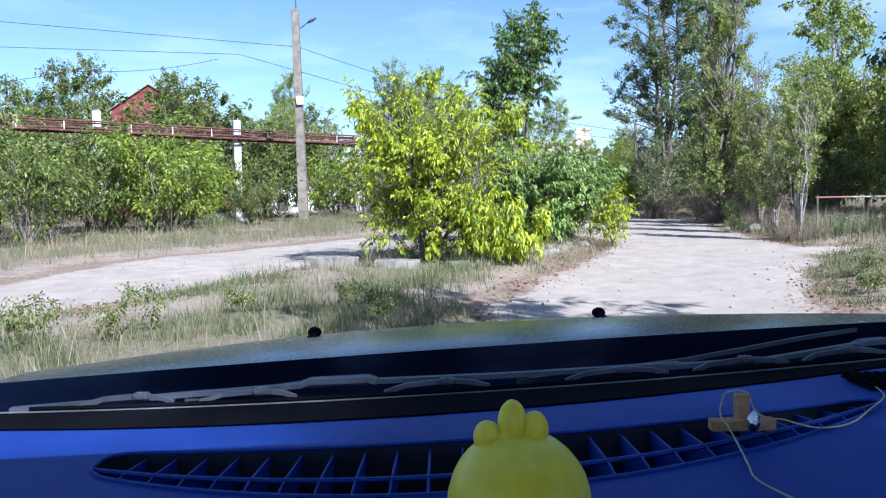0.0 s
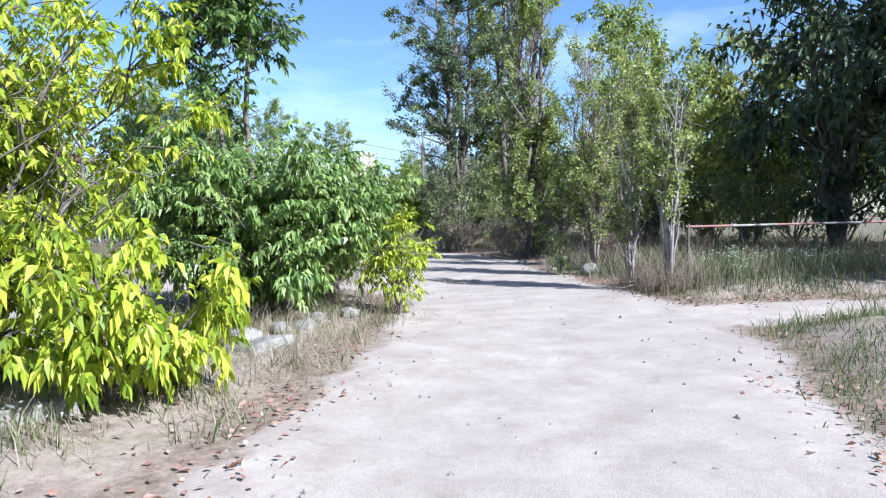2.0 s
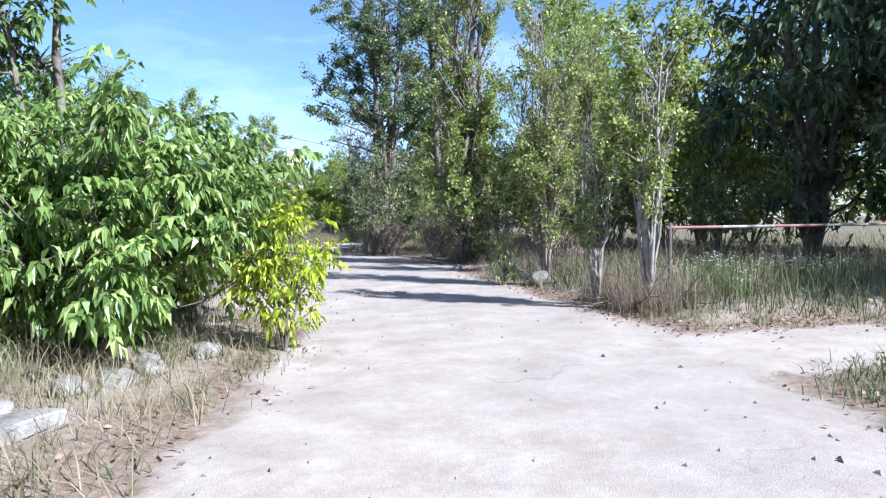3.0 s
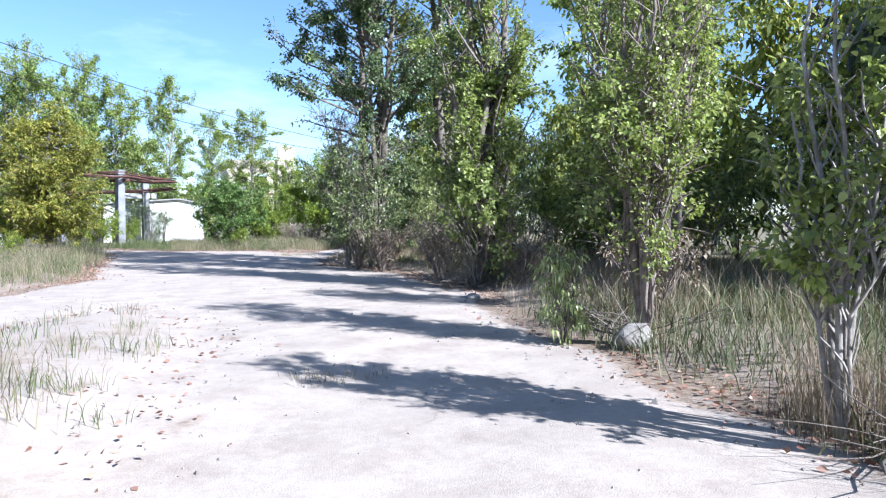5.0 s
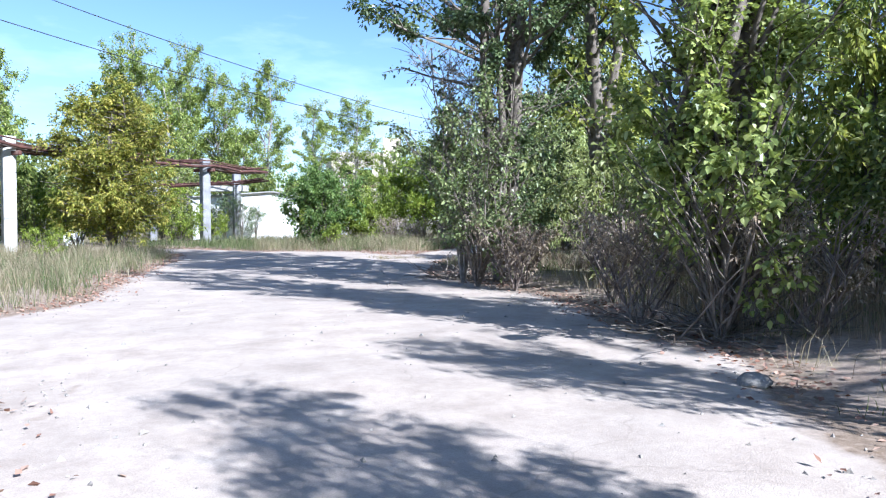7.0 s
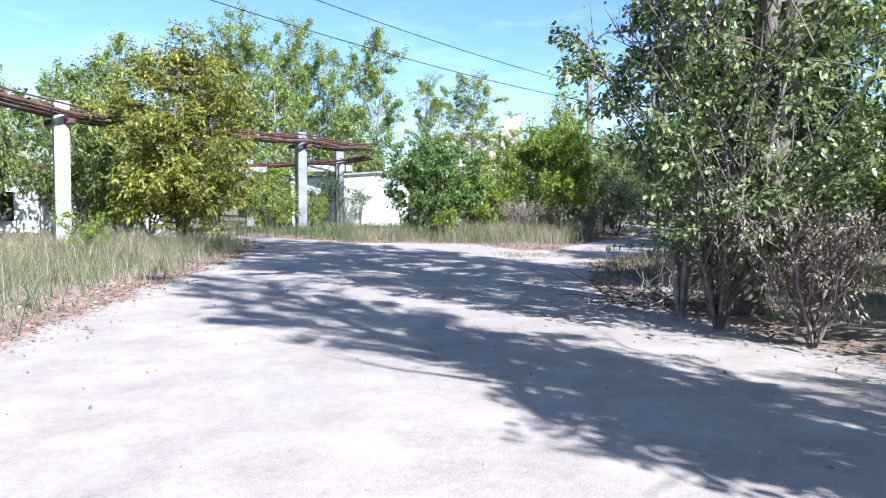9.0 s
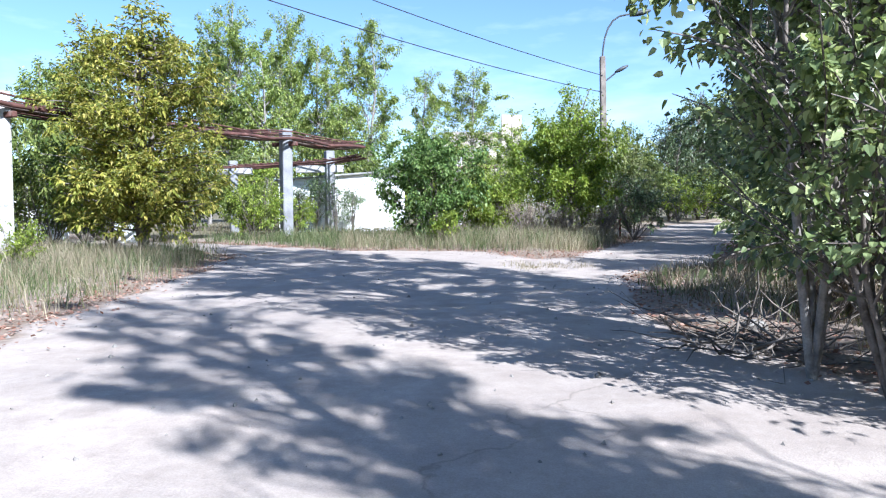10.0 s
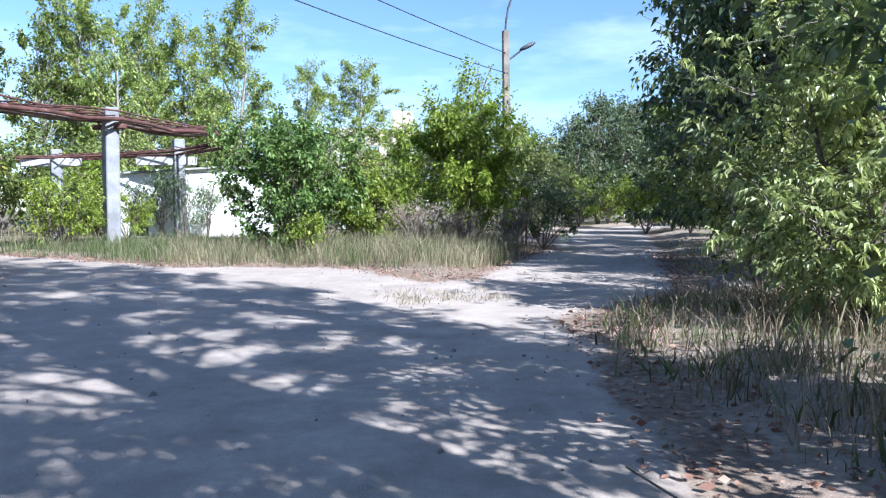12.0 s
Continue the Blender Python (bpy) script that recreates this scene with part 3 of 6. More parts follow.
# ---- poles and wires ----
def lamp_pole(x, y, top, label, bracket_z, bracket_way, arm=None, box_at=None, lean=(0, 0), wide=0.34):
    """A square tapered concrete pole with a small lamp bracket; arm: end of a long curved steel arm with a street lamp head."""
    z0 = lz(x, y)
    pole = thing("lamp_post", (x, y, z0), label, "lamp post")
    pole.rotation_euler = Euler((radians(lean[0]), radians(lean[1]), 0))
    bm = bmesh.new()
    box(bm, (1, 1, top + 0.3), (0, 0, top / 2 - 0.15))
    for v in bm.verts:
        w = wide if v.co.z < 1 else wide * 0.68
        v.co.x, v.co.y = v.co.x * w, v.co.y * w * 0.85
    bmesh.ops.bevel(bm, geom=bm.edges[:], offset=0.02, segments=1, affect="EDGES")
    shaft = part("shaft", bm, POLE, pole)
    n = int(top / 0.6)
    for k in range(3, n):
        z = 0.6 * k
        w = wide * (1 - 0.32 * z / top)
        part("step_recess", box(bmesh.new(), (w + 0.02, w * 0.5, 0.16), (0, 0, z), bevel=0.01), GALV, shaft)
    bx, by = bracket_way
    br = part("bracket", bm_tube([(0, 0, bracket_z), (bx * 0.35, by * 0.35, bracket_z + 0.18), (bx * 0.75, by * 0.75, bracket_z + 0.42)], 0.03), LAMP, pole)
    head = bmesh.new()
    bmesh.ops.create_uvsphere(head, u_segments=12, v_segments=8, radius=1)
    bmesh.ops.transform(head, matrix=Matrix.Translation((bx * 0.95, by * 0.95, bracket_z + 0.50)) @ Euler((0, -0.45, math.atan2(by, bx))).to_matrix().to_4x4() @ Matrix.Diagonal((0.30, 0.11, 0.075, 1)), verts=head.verts)
    part("small_lamp_head", head, LAMP, br, smooth=True)
    if arm:
        ax, ay, az = arm
        pts = [(0, 0, top - 0.8), (0, 0, top)] + [(ax * u, ay * u, top + (az - top) * math.sin(math.pi / 2 * min(w, 1))) for u, w in ((0.02, 0.12), (0.08, 0.3), (0.18, 0.48), (0.33, 0.66), (0.52, 0.82), (0.75, 0.94), (1.0, 1.0))]
        a = part("arm", bm_tube(pts, 0.035), LAMP, pole, "long curved steel arm")
        head = bmesh.new()
        bmesh.ops.create_uvsphere(head, u_segments=14, v_segments=8, radius=1)
        bmesh.ops.transform(head, matrix=Matrix.Translation((ax * 1.15, ay * 1.15, az + 0.03)) @ Euler((0, -0.2, math.atan2(ay, ax))).to_matrix().to_4x4() @ Matrix.Diagonal((0.42, 0.16, 0.10, 1)), verts=head.verts)
        part("lamp_head", head, LAMP, a, "dark street lamp head", True)
    if box_at:
        part("meter_box", box(bmesh.new(), (0.35, 0.25, 0.45), (0.1, -0.22, box_at), bevel=0.03), CERAMIC, pole, "small white box on the pole")
    return pole


def bm_tube(pts, r, sides=8):
    v, q = tubes([(np.asarray(pts, float), np.full(len(pts), r))], sides)
    bm = bmesh.new()
    vs = [bm.verts.new(p) for p in v]
    for f in q:
        bm.faces.new([vs[i] for i in f])
    bm.faces.new(vs[:sides][::-1])
    bm.faces.new(vs[-sides:])
    return bm


lamp_pole(-6.9, 38.3, 11.0, "weathered concrete lamp post leaning slightly beside the dirt track", 9.9, (0.9, -0.1), box_at=6.3, lean=(0, -0.6), wide=0.5)
lamp_pole(16.7, 59.5, 6.9, "concrete lamp post with a long curved arm beside the road", 5.9, (0.75, -0.1), arm=(1.25, -0.2, 8.45), lean=(0, -1.0), wide=0.29)
part("mast", bm_tube([(0, 0, 0), (0, 0, 1.6)], 0.035), LAMP, bpy.data.objects["lamp_post"]).matrix_basis = pose(0.05, 0, 10.8)


def wire(a, b, sag):
    s = np.linspace(0, 1, 24)[:, None]
    p = np.array(a) + (np.array(b) - np.array(a)) * s
    p[:, 2:] -= sag * 4 * s * (1 - s)
    v, q = tubes([(p, np.full(24, 0.014))], 5)
    tagged(new("overhead_wire", mesh_of("overhead_wire", v, q, WIRE, True)), "thin dark overhead wire between the lamp posts", "wire", "overhead wires")


wire((16.65, 59.5, 5.75), (-6.9, 38.3, 8.06), 0.65)
wire((16.65, 59.5, 6.38), (-6.9, 38.3, 9.3), 0.66)
wire((-6.9, 38.3, 9.3), (-30.0, 34.0, 10.8), 0.0)
wire((-6.9, 38.3, 8.06), (-9.86, 37.75, 8.87), 0.0)
wire((-9.86, 37.75, 8.87), (-30.0, 34.0, 9.1), 0.0)
wire((-11.84, 40.81, 9.23), (-17.64, 36.77, 7.98), 0.25)
wire((-17.64, 36.77, 7.98), (-29.7, 27.6, 4.2), 0.0)


# ---- buildings ----
def wall_bm(w, h, t, holes=()):
    """An upright wall along x from 0 to w, thickness t, with rectangular openings (x0, z0, x1, z1)."""
    xs = sorted({0, w, *(v for o in holes for v in (o[0], o[2]))})
    zs = sorted({-0.3, h, *(v for o in holes for v in (o[1], o[3]))})
    bm = bmesh.new()
    for xa, xb in zip(xs[:-1], xs[1:]):
        for za, zb in zip(zs[:-1], zs[1:]):
            cx, cz = (xa + xb) / 2, (za + zb) / 2
            if any(o[0] < cx < o[2] and o[1] < cz < o[3] for o in holes):
                continue
            box(bm, (xb - xa, t, zb - za), (cx, 0, cz))
    bmesh.ops.remove_doubles(bm, verts=bm.verts, dist=0.001)
    return bm


def shed(x, y, w, depth, h, turn, label, holes=(), rise=0.5, material=None, roof=None, ridge=0.5):
    """A small building with a low roof: front wall on the local x axis, the rest behind it."""
    b = thing("building", (x, y, lz(x, y)), label, "building", turn=turn)
    wm = material or PLASTER
    part("wall", wall_bm(w, h, 0.3, holes), wm, b)
    part("wall", wall_bm(w, h, 0.3), wm, b).matrix_basis = pose(0, depth, 0)
    for sx in (0.15, w - 0.15):
        part("wall", wall_bm(depth - 0.32, h, 0.3), wm, b).matrix_basis = pose(sx, 0.16, 0, 0, 0, 90)
    # gable over the front
    bm = bmesh.new()
    pr = [(-0.25, h), (w * ridge, h + rise), (w + 0.25, h), (w + 0.25, h + 0.07), (w * ridge, h + rise + 0.08), (-0.25, h + 0.07)]
    fr = [bm.verts.new((px, -0.35, pz)) for px, pz in pr]
    bk = [bm.verts.new((px, depth + 0.35, pz)) for px, pz in pr]
    bm.faces.new(fr)
    bm.faces.new(bk[::-1])
    for i in range(6):
        bm.faces.new((fr[i], bk[i], bk[(i + 1) % 6], fr[(i + 1) % 6]))
    part("roof", bm, roof or ROOF, b)
    for yy in (0.0, depth):
        bm = bmesh.new()
        tri = [(0.0, h), (w, h), (w * ridge, h + rise - 0.01)]
        f1, f2 = [bm.verts.new((a, yy - 0.14, c)) for a, c in tri], [bm.verts.new((a, yy + 0.14, c)) for a, c in tri]
        bm.faces.new(f1)
        bm.faces.new(f2[::-1])
        for i in range(3):
            bm.faces.new((f1[i], f2[i], f2[(i + 1) % 3], f1[(i + 1) % 3]))
        part("gable", bm, wm, b)
    # a dark sheet behind each opening stands in for the shade indoors
    for o in holes:
        bm = box(bmesh.new(), (o[2] - o[0] + 0.1, 0.04, o[3] - o[1] + 0.1), ((o[0] + o[2]) / 2, 0.6, (o[1] + o[3]) / 2))
        part("interior_shade_panel", bm, DARK, b)
    return b


shed(3.0, 69.2, 6.3, 5, 2.55, 0, "small derelict white plastered building with a low roof", [(0.5, 0.0, 1.25, 1.3)], 0.35, ridge=0.75)
shed(-15.0, 60, 9, 6, 2.0, 0, "low derelict white building behind the pipe rack", [(2.0, 0.2, 3.0, 1.6), (5.0, 0.2, 6.0, 1.6), (7.2, 0.5, 8.0, 1.7)], 0.4)
shed(-28.8, 66, 7, 14, 9.3, 0, "tall maroon sheet-metal hall with a pale gable roof", [], 2.3, MAROON, ridge=0.5)


def ruin():
    b = thing("ruined_building", (15.5, 112, 0.1), "pale ruined masonry building with empty window openings", "ruin")
    holes = [(1 + 2.4 * i, 3.0 + 3.0 * j, 2.6 + 2.4 * i, 4.8 + 3.0 * j) for i in range(3) for j in range(2)]
    part("wall", wall_bm(8.5, 9.6, 0.5, holes), RUIN, b)
    part("wall", wall_bm(7, 9.2, 0.5), RUIN, b).matrix_basis = pose(0.2, 0.3, 0, 0, 0, 90)
    part("wall", wall_bm(7, 11.2, 0.5), RUIN, b).matrix_basis = pose(8.3, 0.3, 0, 0, 0, 90)
    part("wall", wall_bm(2.2, 11.4, 0.5, [(0.5, 6.5, 1.5, 8.0)]), RUIN, b).matrix_basis = pose(6.3, -0.56, 0)
    for z in (2.6, 5.6, 8.6):
        part("floor_slab", box(bmesh.new(), (8.0, 6.5, 0.3), (4.2, 3.8, z)), CONCRETE, b)
    # back wall coloured dark, for the shade behind the window openings
    part("wall", wall_bm(8.5, 8.0, 0.5), DARK, b).matrix_basis = pose(0, 7.3, 0)


ruin()


# ---- trees and shrubs ----
def multi(rng_seed, n, r, lo=0.7, hi=1.0):
    g = np.random.default_rng(rng_seed)
    return tuple((r * math.cos(k * 2.4) * g.uniform(0.4, 1), r * math.sin(k * 2.4) * g.uniform(0.4, 1), g.uniform(lo, hi)) for k in range(n))


BUSH = [(0.0, 0.55), (0.15, 0.9), (0.4, 1.0), (0.65, 0.85), (0.85, 0.5), (1.0, 0.12)]
OVAL = [(0.0, 0.1), (0.15, 0.6), (0.35, 1.0), (0.6, 0.9), (0.85, 0.5), (1.0, 0.1)]
SPIRE = [(0.0, 0.3), (0.2, 0.8), (0.45, 1.0), (0.75, 0.75), (0.92, 0.4), (1.0, 0.1)]


def prof(shape, r):
    return [(a, b * r) for a, b in shape]


def put(name, x, y, label, category, group, height, shape, r, seed, **kw):
    return make_tree(name, x, y, lz(x, y), label, category, group, height, prof(shape, r), seed, **kw)


# the island between the two tracks
put("shrub", -0.15, 14.05, "bright yellow-green box elder shrub with drooping leaves", "shrub", "", 3.3, [(0.0, 1.0), (0.12, 1.05), (0.35, 1.0), (0.6, 0.9), (0.8, 0.62), (0.92, 0.36), (1.0, 0.15)], 1.5, 1, stems=multi(1, 15, 1.45, 0.45, 1.03), r0=0.03,
    limbs=170, lift=0.75, count=21000, leaf=0.088, width=0.52, clump=0.16, twigs=True, leaf_mat=LEAF_YELLOW, droop=0.34, fan=5, inner=0.2, low=0.01, uneven=0.5)
put("tree", 2.3, 18.4, "slender young green ash tree rising above the shrubs", "tree", "", 5.8, [(0, 0.1), (0.5, 0.2), (0.62, 0.8), (0.78, 1.0), (0.92, 0.85), (1, 0.35)], 0.85, 2,
    stems=((0.15, 0.1, 1.0), (-0.5, 0.2, 0.8)), r0=0.06, limbs=60, lift=0.7, count=8500, leaf=0.12, width=0.42, clump=0.17, leaf_mat=LEAF_BUSH, droop=0.25, fan=7, low=0.56, twigs=True, uneven=0.7)
put("shrub", 2.75, 17.7, "dense green ash shrub with drooping fans of leaves", "shrub", "", 2.4, [(0.0, 0.85), (0.15, 1.0), (0.4, 1.0), (0.65, 0.85), (0.85, 0.5), (1.0, 0.15)], 1.3, 3, stems=multi(3, 9, 1.0, 0.45, 1.0), r0=0.03, limbs=96, lift=0.5, uneven=0.5,
    count=14000, leaf=0.115, width=0.44, clump=0.16, leaf_mat=LEAF_ASH, droop=0.34, fan=7, low=0.02, inner=0.2)
put("shrub", 1.7, 17.9, "upright green ash shrub behind the box elder", "shrub", "", 2.75, BUSH, 0.85, 19, stems=multi(19, 6, 0.6, 0.5, 1.0), r0=0.03, limbs=60, lift=0.7, uneven=0.5,
    count=6000, leaf=0.115, width=0.44, clump=0.15, leaf_mat=LEAF_ASH, droop=0.34, fan=7, low=0.05)
put("shrub", 3.6, 19.1, "leafy green shrub beside the road", "shrub", "", 1.7, BUSH, 0.7, 4, stems=multi(4, 6, 0.6), r0=0.025, limbs=50, lift=0.7,
    count=6000, leaf=0.10, width=0.4, clump=0.15, leaf_mat=LEAF_FRESH, droop=0.35, fan=5, low=0.06)
put("shrub", 1.5, 20.3, "green shrub with thin upright stems", "shrub", "", 3.1, BUSH, 1.2, 5, stems=multi(5, 6, 0.9), r0=0.03, limbs=70, lift=0.9,
    count=9000, leaf=0.10, width=0.4, clump=0.16, leaf_mat=LEAF_ASH, droop=0.3, fan=3, low=0.1, uneven=0.5)
put("shrub", 4.35, 17.6, "small bright yellow-green sapling at the road edge", "shrub", "", 1.45, BUSH, 0.38, 6, stems=multi(6, 5, 0.35), r0=0.012, limbs=40, lift=0.8,
    count=1900, leaf=0.085, width=0.45, clump=0.09, leaf_mat=LEAF_YELLOW, droop=0.35, fan=5, low=0.1)

put("shrub", 1.15, 13.35, "low yellow-green box elder shoots over broken slabs", "shrub", "", 1.2, BUSH, 0.6, 16, stems=multi(16, 8, 0.6, 0.5, 1.0), r0=0.02,
    limbs=40, lift=0.6, count=3000, leaf=0.10, width=0.55, clump=0.13, leaf_mat=LEAF_YELLOW, droop=0.45, fan=5, inner=0.25, low=0.05)

# poplars on the right-hand verge
put("tree", 9.36, 18.4, "young poplar with a bundle of bare pale stems", "tree", "roadside poplars", 4.05, [(0, 0.3), (0.45, 0.5), (0.58, 0.9), (0.8, 1.0), (0.93, 0.7), (1, 0.3)], 0.5, 7,
    stems=multi(7, 15, 0.3, 0.5, 1.0), r0=0.03, limbs=80, lift=1.1, count=6400, leaf=0.055, width=0.85, clump=0.13, full=True, leaf_mat=LEAF_POPLAR, bark=BARK_PALE, droop=0.2, low=0.48, bare=0.3, twigs=True, uneven=0.7)
put("tree", 9.15, 19.3, "thin poplar shoots with few leaves and dead twigs", "tree", "roadside poplars", 3.1, SPIRE, 0.36, 8, stems=multi(8, 7, 0.3, 0.45, 1.0), r0=0.022,
    limbs=46, lift=1.1, count=1300, leaf=0.058, width=0.85, clump=0.12, full=True, leaf_mat=LEAF_POPLAR, bark=BARK_PALE, low=0.15, bare=0.5, twigs=True)
put("tree", 10.1, 22.35, "leafy young poplar clump with brown dead shoots at its base", "tree", "roadside poplars", 5.3, [(0, 0.25), (0.16, 0.45), (0.32, 0.85), (0.55, 1), (0.8, 0.95), (0.93, 0.6), (1, 0.25)], 0.66, 9,
    stems=multi(9, 15, 0.42, 0.35, 1.0), r0=0.03, limbs=130, lift=1.1, count=12500, leaf=0.048, width=0.88, clump=0.16, full=True, leaf_mat=LEAF_POPLAR, bark=BARK_BROWN, droop=0.2, low=0.22, bare=0.25, uneven=0.6, twigs=True)
put("tree", 12.1, 24.3, "poplar clump with dead twigs behind the verge", "tree", "roadside poplars", 5.7, SPIRE, 0.62, 10, stems=multi(10, 6, 0.4, 0.6, 1.0), r0=0.04,
    limbs=100, lift=1.1, count=8500, leaf=0.056, width=0.85, clump=0.17, full=True, leaf_mat=LEAF_POPLAR, bark=BARK_BROWN, low=0.34, bare=0.3, uneven=0.6, twigs=True)
put("tree", 11.8, 29.6, "tall poplar with ragged dead twigs low on its trunk", "tree", "roadside poplars", 12.5, [(0, 0.35), (0.1, 0.6), (0.22, 0.9), (0.5, 1), (0.85, 0.75), (1, 0.2)], 1.15, 11,
    stems=((0.2, 0.1, 1.0), (-0.4, 0.3, 0.9), (0.45, -0.3, 0.8), (-0.35, -0.5, 0.6), (0.1, 0.6, 0.5), (-0.6, 0.0, 0.4), (0.5, 0.4, 0.35)), r0=0.15, limbs=190, lift=1.0, count=31000, leaf=0.07, width=0.92, clump=0.22, leaf_mat=LEAF_POPLAR, droop=0.2, low=0.13, bare=0.3, uneven=0.4, twigs=True)
put("tree", 11.7, 36.9, "tall dark poplar overhanging the road", "tree", "roadside poplars", 16.0, [(0, 0.15), (0.2, 0.22), (0.25, 0.7), (0.31, 1), (0.48, 0.9), (0.8, 0.65), (1, 0.2)], 2.6, 12,
    stems=((0.2, 0.2, 1.0), (-0.7, 0.2, 0.85), (0.7, -0.6, 0.8), (-0.2, -0.7, 0.6)), r0=0.17, limbs=170, lift=0.55, count=52000, leaf=0.08, width=0.95, clump=0.26, leaf_mat=LEAF_DARK, droop=0.25, low=0.23, bare=0.12, uneven=0.4, twigs=True)
put("tree", 10.9, 36.9, "pale leafless twigs of a dead sapling among the poplars", "tree", "", 4.9, [(0, 0.2), (0.5, 0.3), (0.75, 0.9), (0.9, 1.0), (1, 0.5)], 0.85, 18,
    stems=multi(18, 5, 0.6, 0.8, 1.0), r0=0.03, limbs=70, lift=0.8, count=900, leaf=0.06, width=0.6, clump=0.16, leaf_mat=LEAF_DEAD, bark=BARK_PALE, droop=0.2, low=0.5, twigs=True)
put("tree", 15.35, 43.7, "leafy tree with pale hanging sprays at the road bend", "tree", "", 4.7, [(0, 0.4), (0.15, 0.75), (0.35, 1.0), (0.65, 0.95), (0.85, 0.65), (1, 0.2)], 1.55, 13,
    stems=((0.2, 0.2, 1.0), (-0.6, 0.5, 0.85), (0.7, -0.6, 0.8), (0.2, -0.7, 0.9)), r0=0.05, limbs=110, lift=0.35, count=19000, leaf=0.088, width=0.45, clump=0.2, leaf_mat=LEAF_SPRAY, droop=0.3, low=0.08, fan=7, uneven=0.5)
put("tree", 14.2, 37.6, "tall airy poplar behind the roadside trees", "tree", "roadside poplars", 18.0, [(0, 0.2), (0.2, 0.6), (0.45, 1.0), (0.8, 0.95), (0.93, 0.5), (1, 0.2)], 1.8, 17,
    stems=((0.2, 0.1, 1.0), (-0.5, 0.3, 0.9), (0.4, -0.4, 0.85)), r0=0.16, limbs=130, lift=0.7, count=23000, leaf=0.115, width=0.85, clump=0.28, leaf_mat=LEAF_TURNING, droop=0.2, low=0.17, uneven=0.5)
put("shrub", 9.55, 23.0, "low drooping light green sapling at the road edge", "shrub", "", 1.3, BUSH, 0.2, 14, stems=multi(14, 5, 0.22, 0.5, 1.0), r0=0.01, limbs=36, lift=0.8,
    count=800, leaf=0.085, width=0.28, clump=0.07, leaf_mat=LEAF_SPRAY, droop=0.5, fan=5, low=0.15)

# the wood on the right
rng = np.random.default_rng(77)
# added out of view to cast shade: the three with y < 1, (18.8, 20.2), (16.4, 18.4)
wood = [(17.2, 22.5, 10.0), (20.0, 17.5, 12), (18.5, 27.5, 7.8), (23.5, 23.5, 11.5), (20.5, 34.0, 7.5), (26, 31, 10), (26, 39.0, 8), (20.5, 41.5, 5.5),
        (16.5, 11.5, 8.0), (5.3, -7.3, 10.5), (9.4, -2.0, 8.0), (4.5, 0.7, 8.6), (20.8, 45.5, 6.0), (16.8, 30.0, 5.6), (17.4, 25.6, 5.4), (18.8, 20.2, 10.5), (16.4, 18.4, 7.5), (15.6, 31.4, 5.0)]
protos = {}
for k in range(3):
    protos[k] = put("tree", *wood[k][:2], "dense dark broadleaf tree of the roadside wood", "tree", "wood beside the road", 9.0, OVAL, 2.6, 100 + k,
                    stems=((0.3, 0.1, 1.0), (-0.7, 0.4, 0.85), (0.5, -0.6, 0.7)), r0=0.15, limbs=90, lift=0.55, count=4800, leaf=0.21, width=0.62, clump=0.34, uneven=0.6,
                    leaf_mat=(LEAF_WOOD, LEAF_GREEN, LEAF_TURNING)[k], droop=0.45, low=0.05)
    protos[k].scale = (wood[k][2] / 9,) * 3
for k, (x, y, h) in enumerate(wood[3:]):
    c = copy_thing(protos[(0, 2, 0, 1, 0, 2, 0, 1, 0, 2, 2, 2, 0, 0, 2)[k]], pose(x, y, lz(x, y), 0, 0, rng.uniform(0, 360)))
    c.scale = (h / 9 * rng.uniform(0.85, 1.1), h / 9 * rng.uniform(0.85, 1.1), h / 9)

# trees along the road beyond the bend
for k, (x, y, h, m) in enumerate([(21.8, 52.5, 9.5, 0), (25.6, 61.0, 9.5, 1), (33, 74.5, 8, 0), (41, 79, 9.5, 0), (38.5, 97, 12, 0), (43.5, 100, 12.5, 0), (47, 97, 11, 1), (33.5, 99, 5, 2), (26, 50, 6.5, 0)]):
    c = copy_thing(protos[m], pose(x, y, lz(x, y), 0, 0, rng.uniform(0, 360)))
    c.scale = (h / 9,) * 3
# dense round-crowned trees, leafy to the ground
ROUND = [(0.0, 0.7), (0.12, 0.95), (0.35, 1.0), (0.6, 0.9), (0.82, 0.6), (1.0, 0.15)]
dense = put("tree", 18.9, 49.6, "dense dark green tree leafy to the ground beside the road", "tree", "round trees along the road", 10.0, ROUND, 2.35, 110, stems=((0.2, 0.1, 1.0), (-0.8, 0.4, 0.85), (0.6, -0.7, 0.8), (-0.3, -0.8, 0.6)),
            r0=0.14, limbs=150, lift=0.6, count=11500, leaf=0.185, width=0.6, clump=0.3, uneven=0.5, leaf_mat=LEAF_WOOD, droop=0.35, low=0.03)
for k, (x, y, h) in enumerate([(23.4, 57.6, 9.6), (28.8, 67.5, 8.8), (29.4, 83.6, 8.0), (32.8, 86.2, 10.2), (37.0, 89.0, 10.0)]):
    c = copy_thing(dense, pose(x, y, lz(x, y), 0, 0, 70 * k + 40))
    c.scale = (h / 9, h / 9, h / 10)
put("shrub", 27.4, 69.6, "light green bush at the road edge", "shrub", "", 2.4, BUSH, 1.8, 30, stems=multi(30, 6, 1.0), r0=0.03, limbs=70, lift=0.6, count=6000, leaf=0.13, clump=0.25, leaf_mat=LEAF_FRESH, low=0.05)

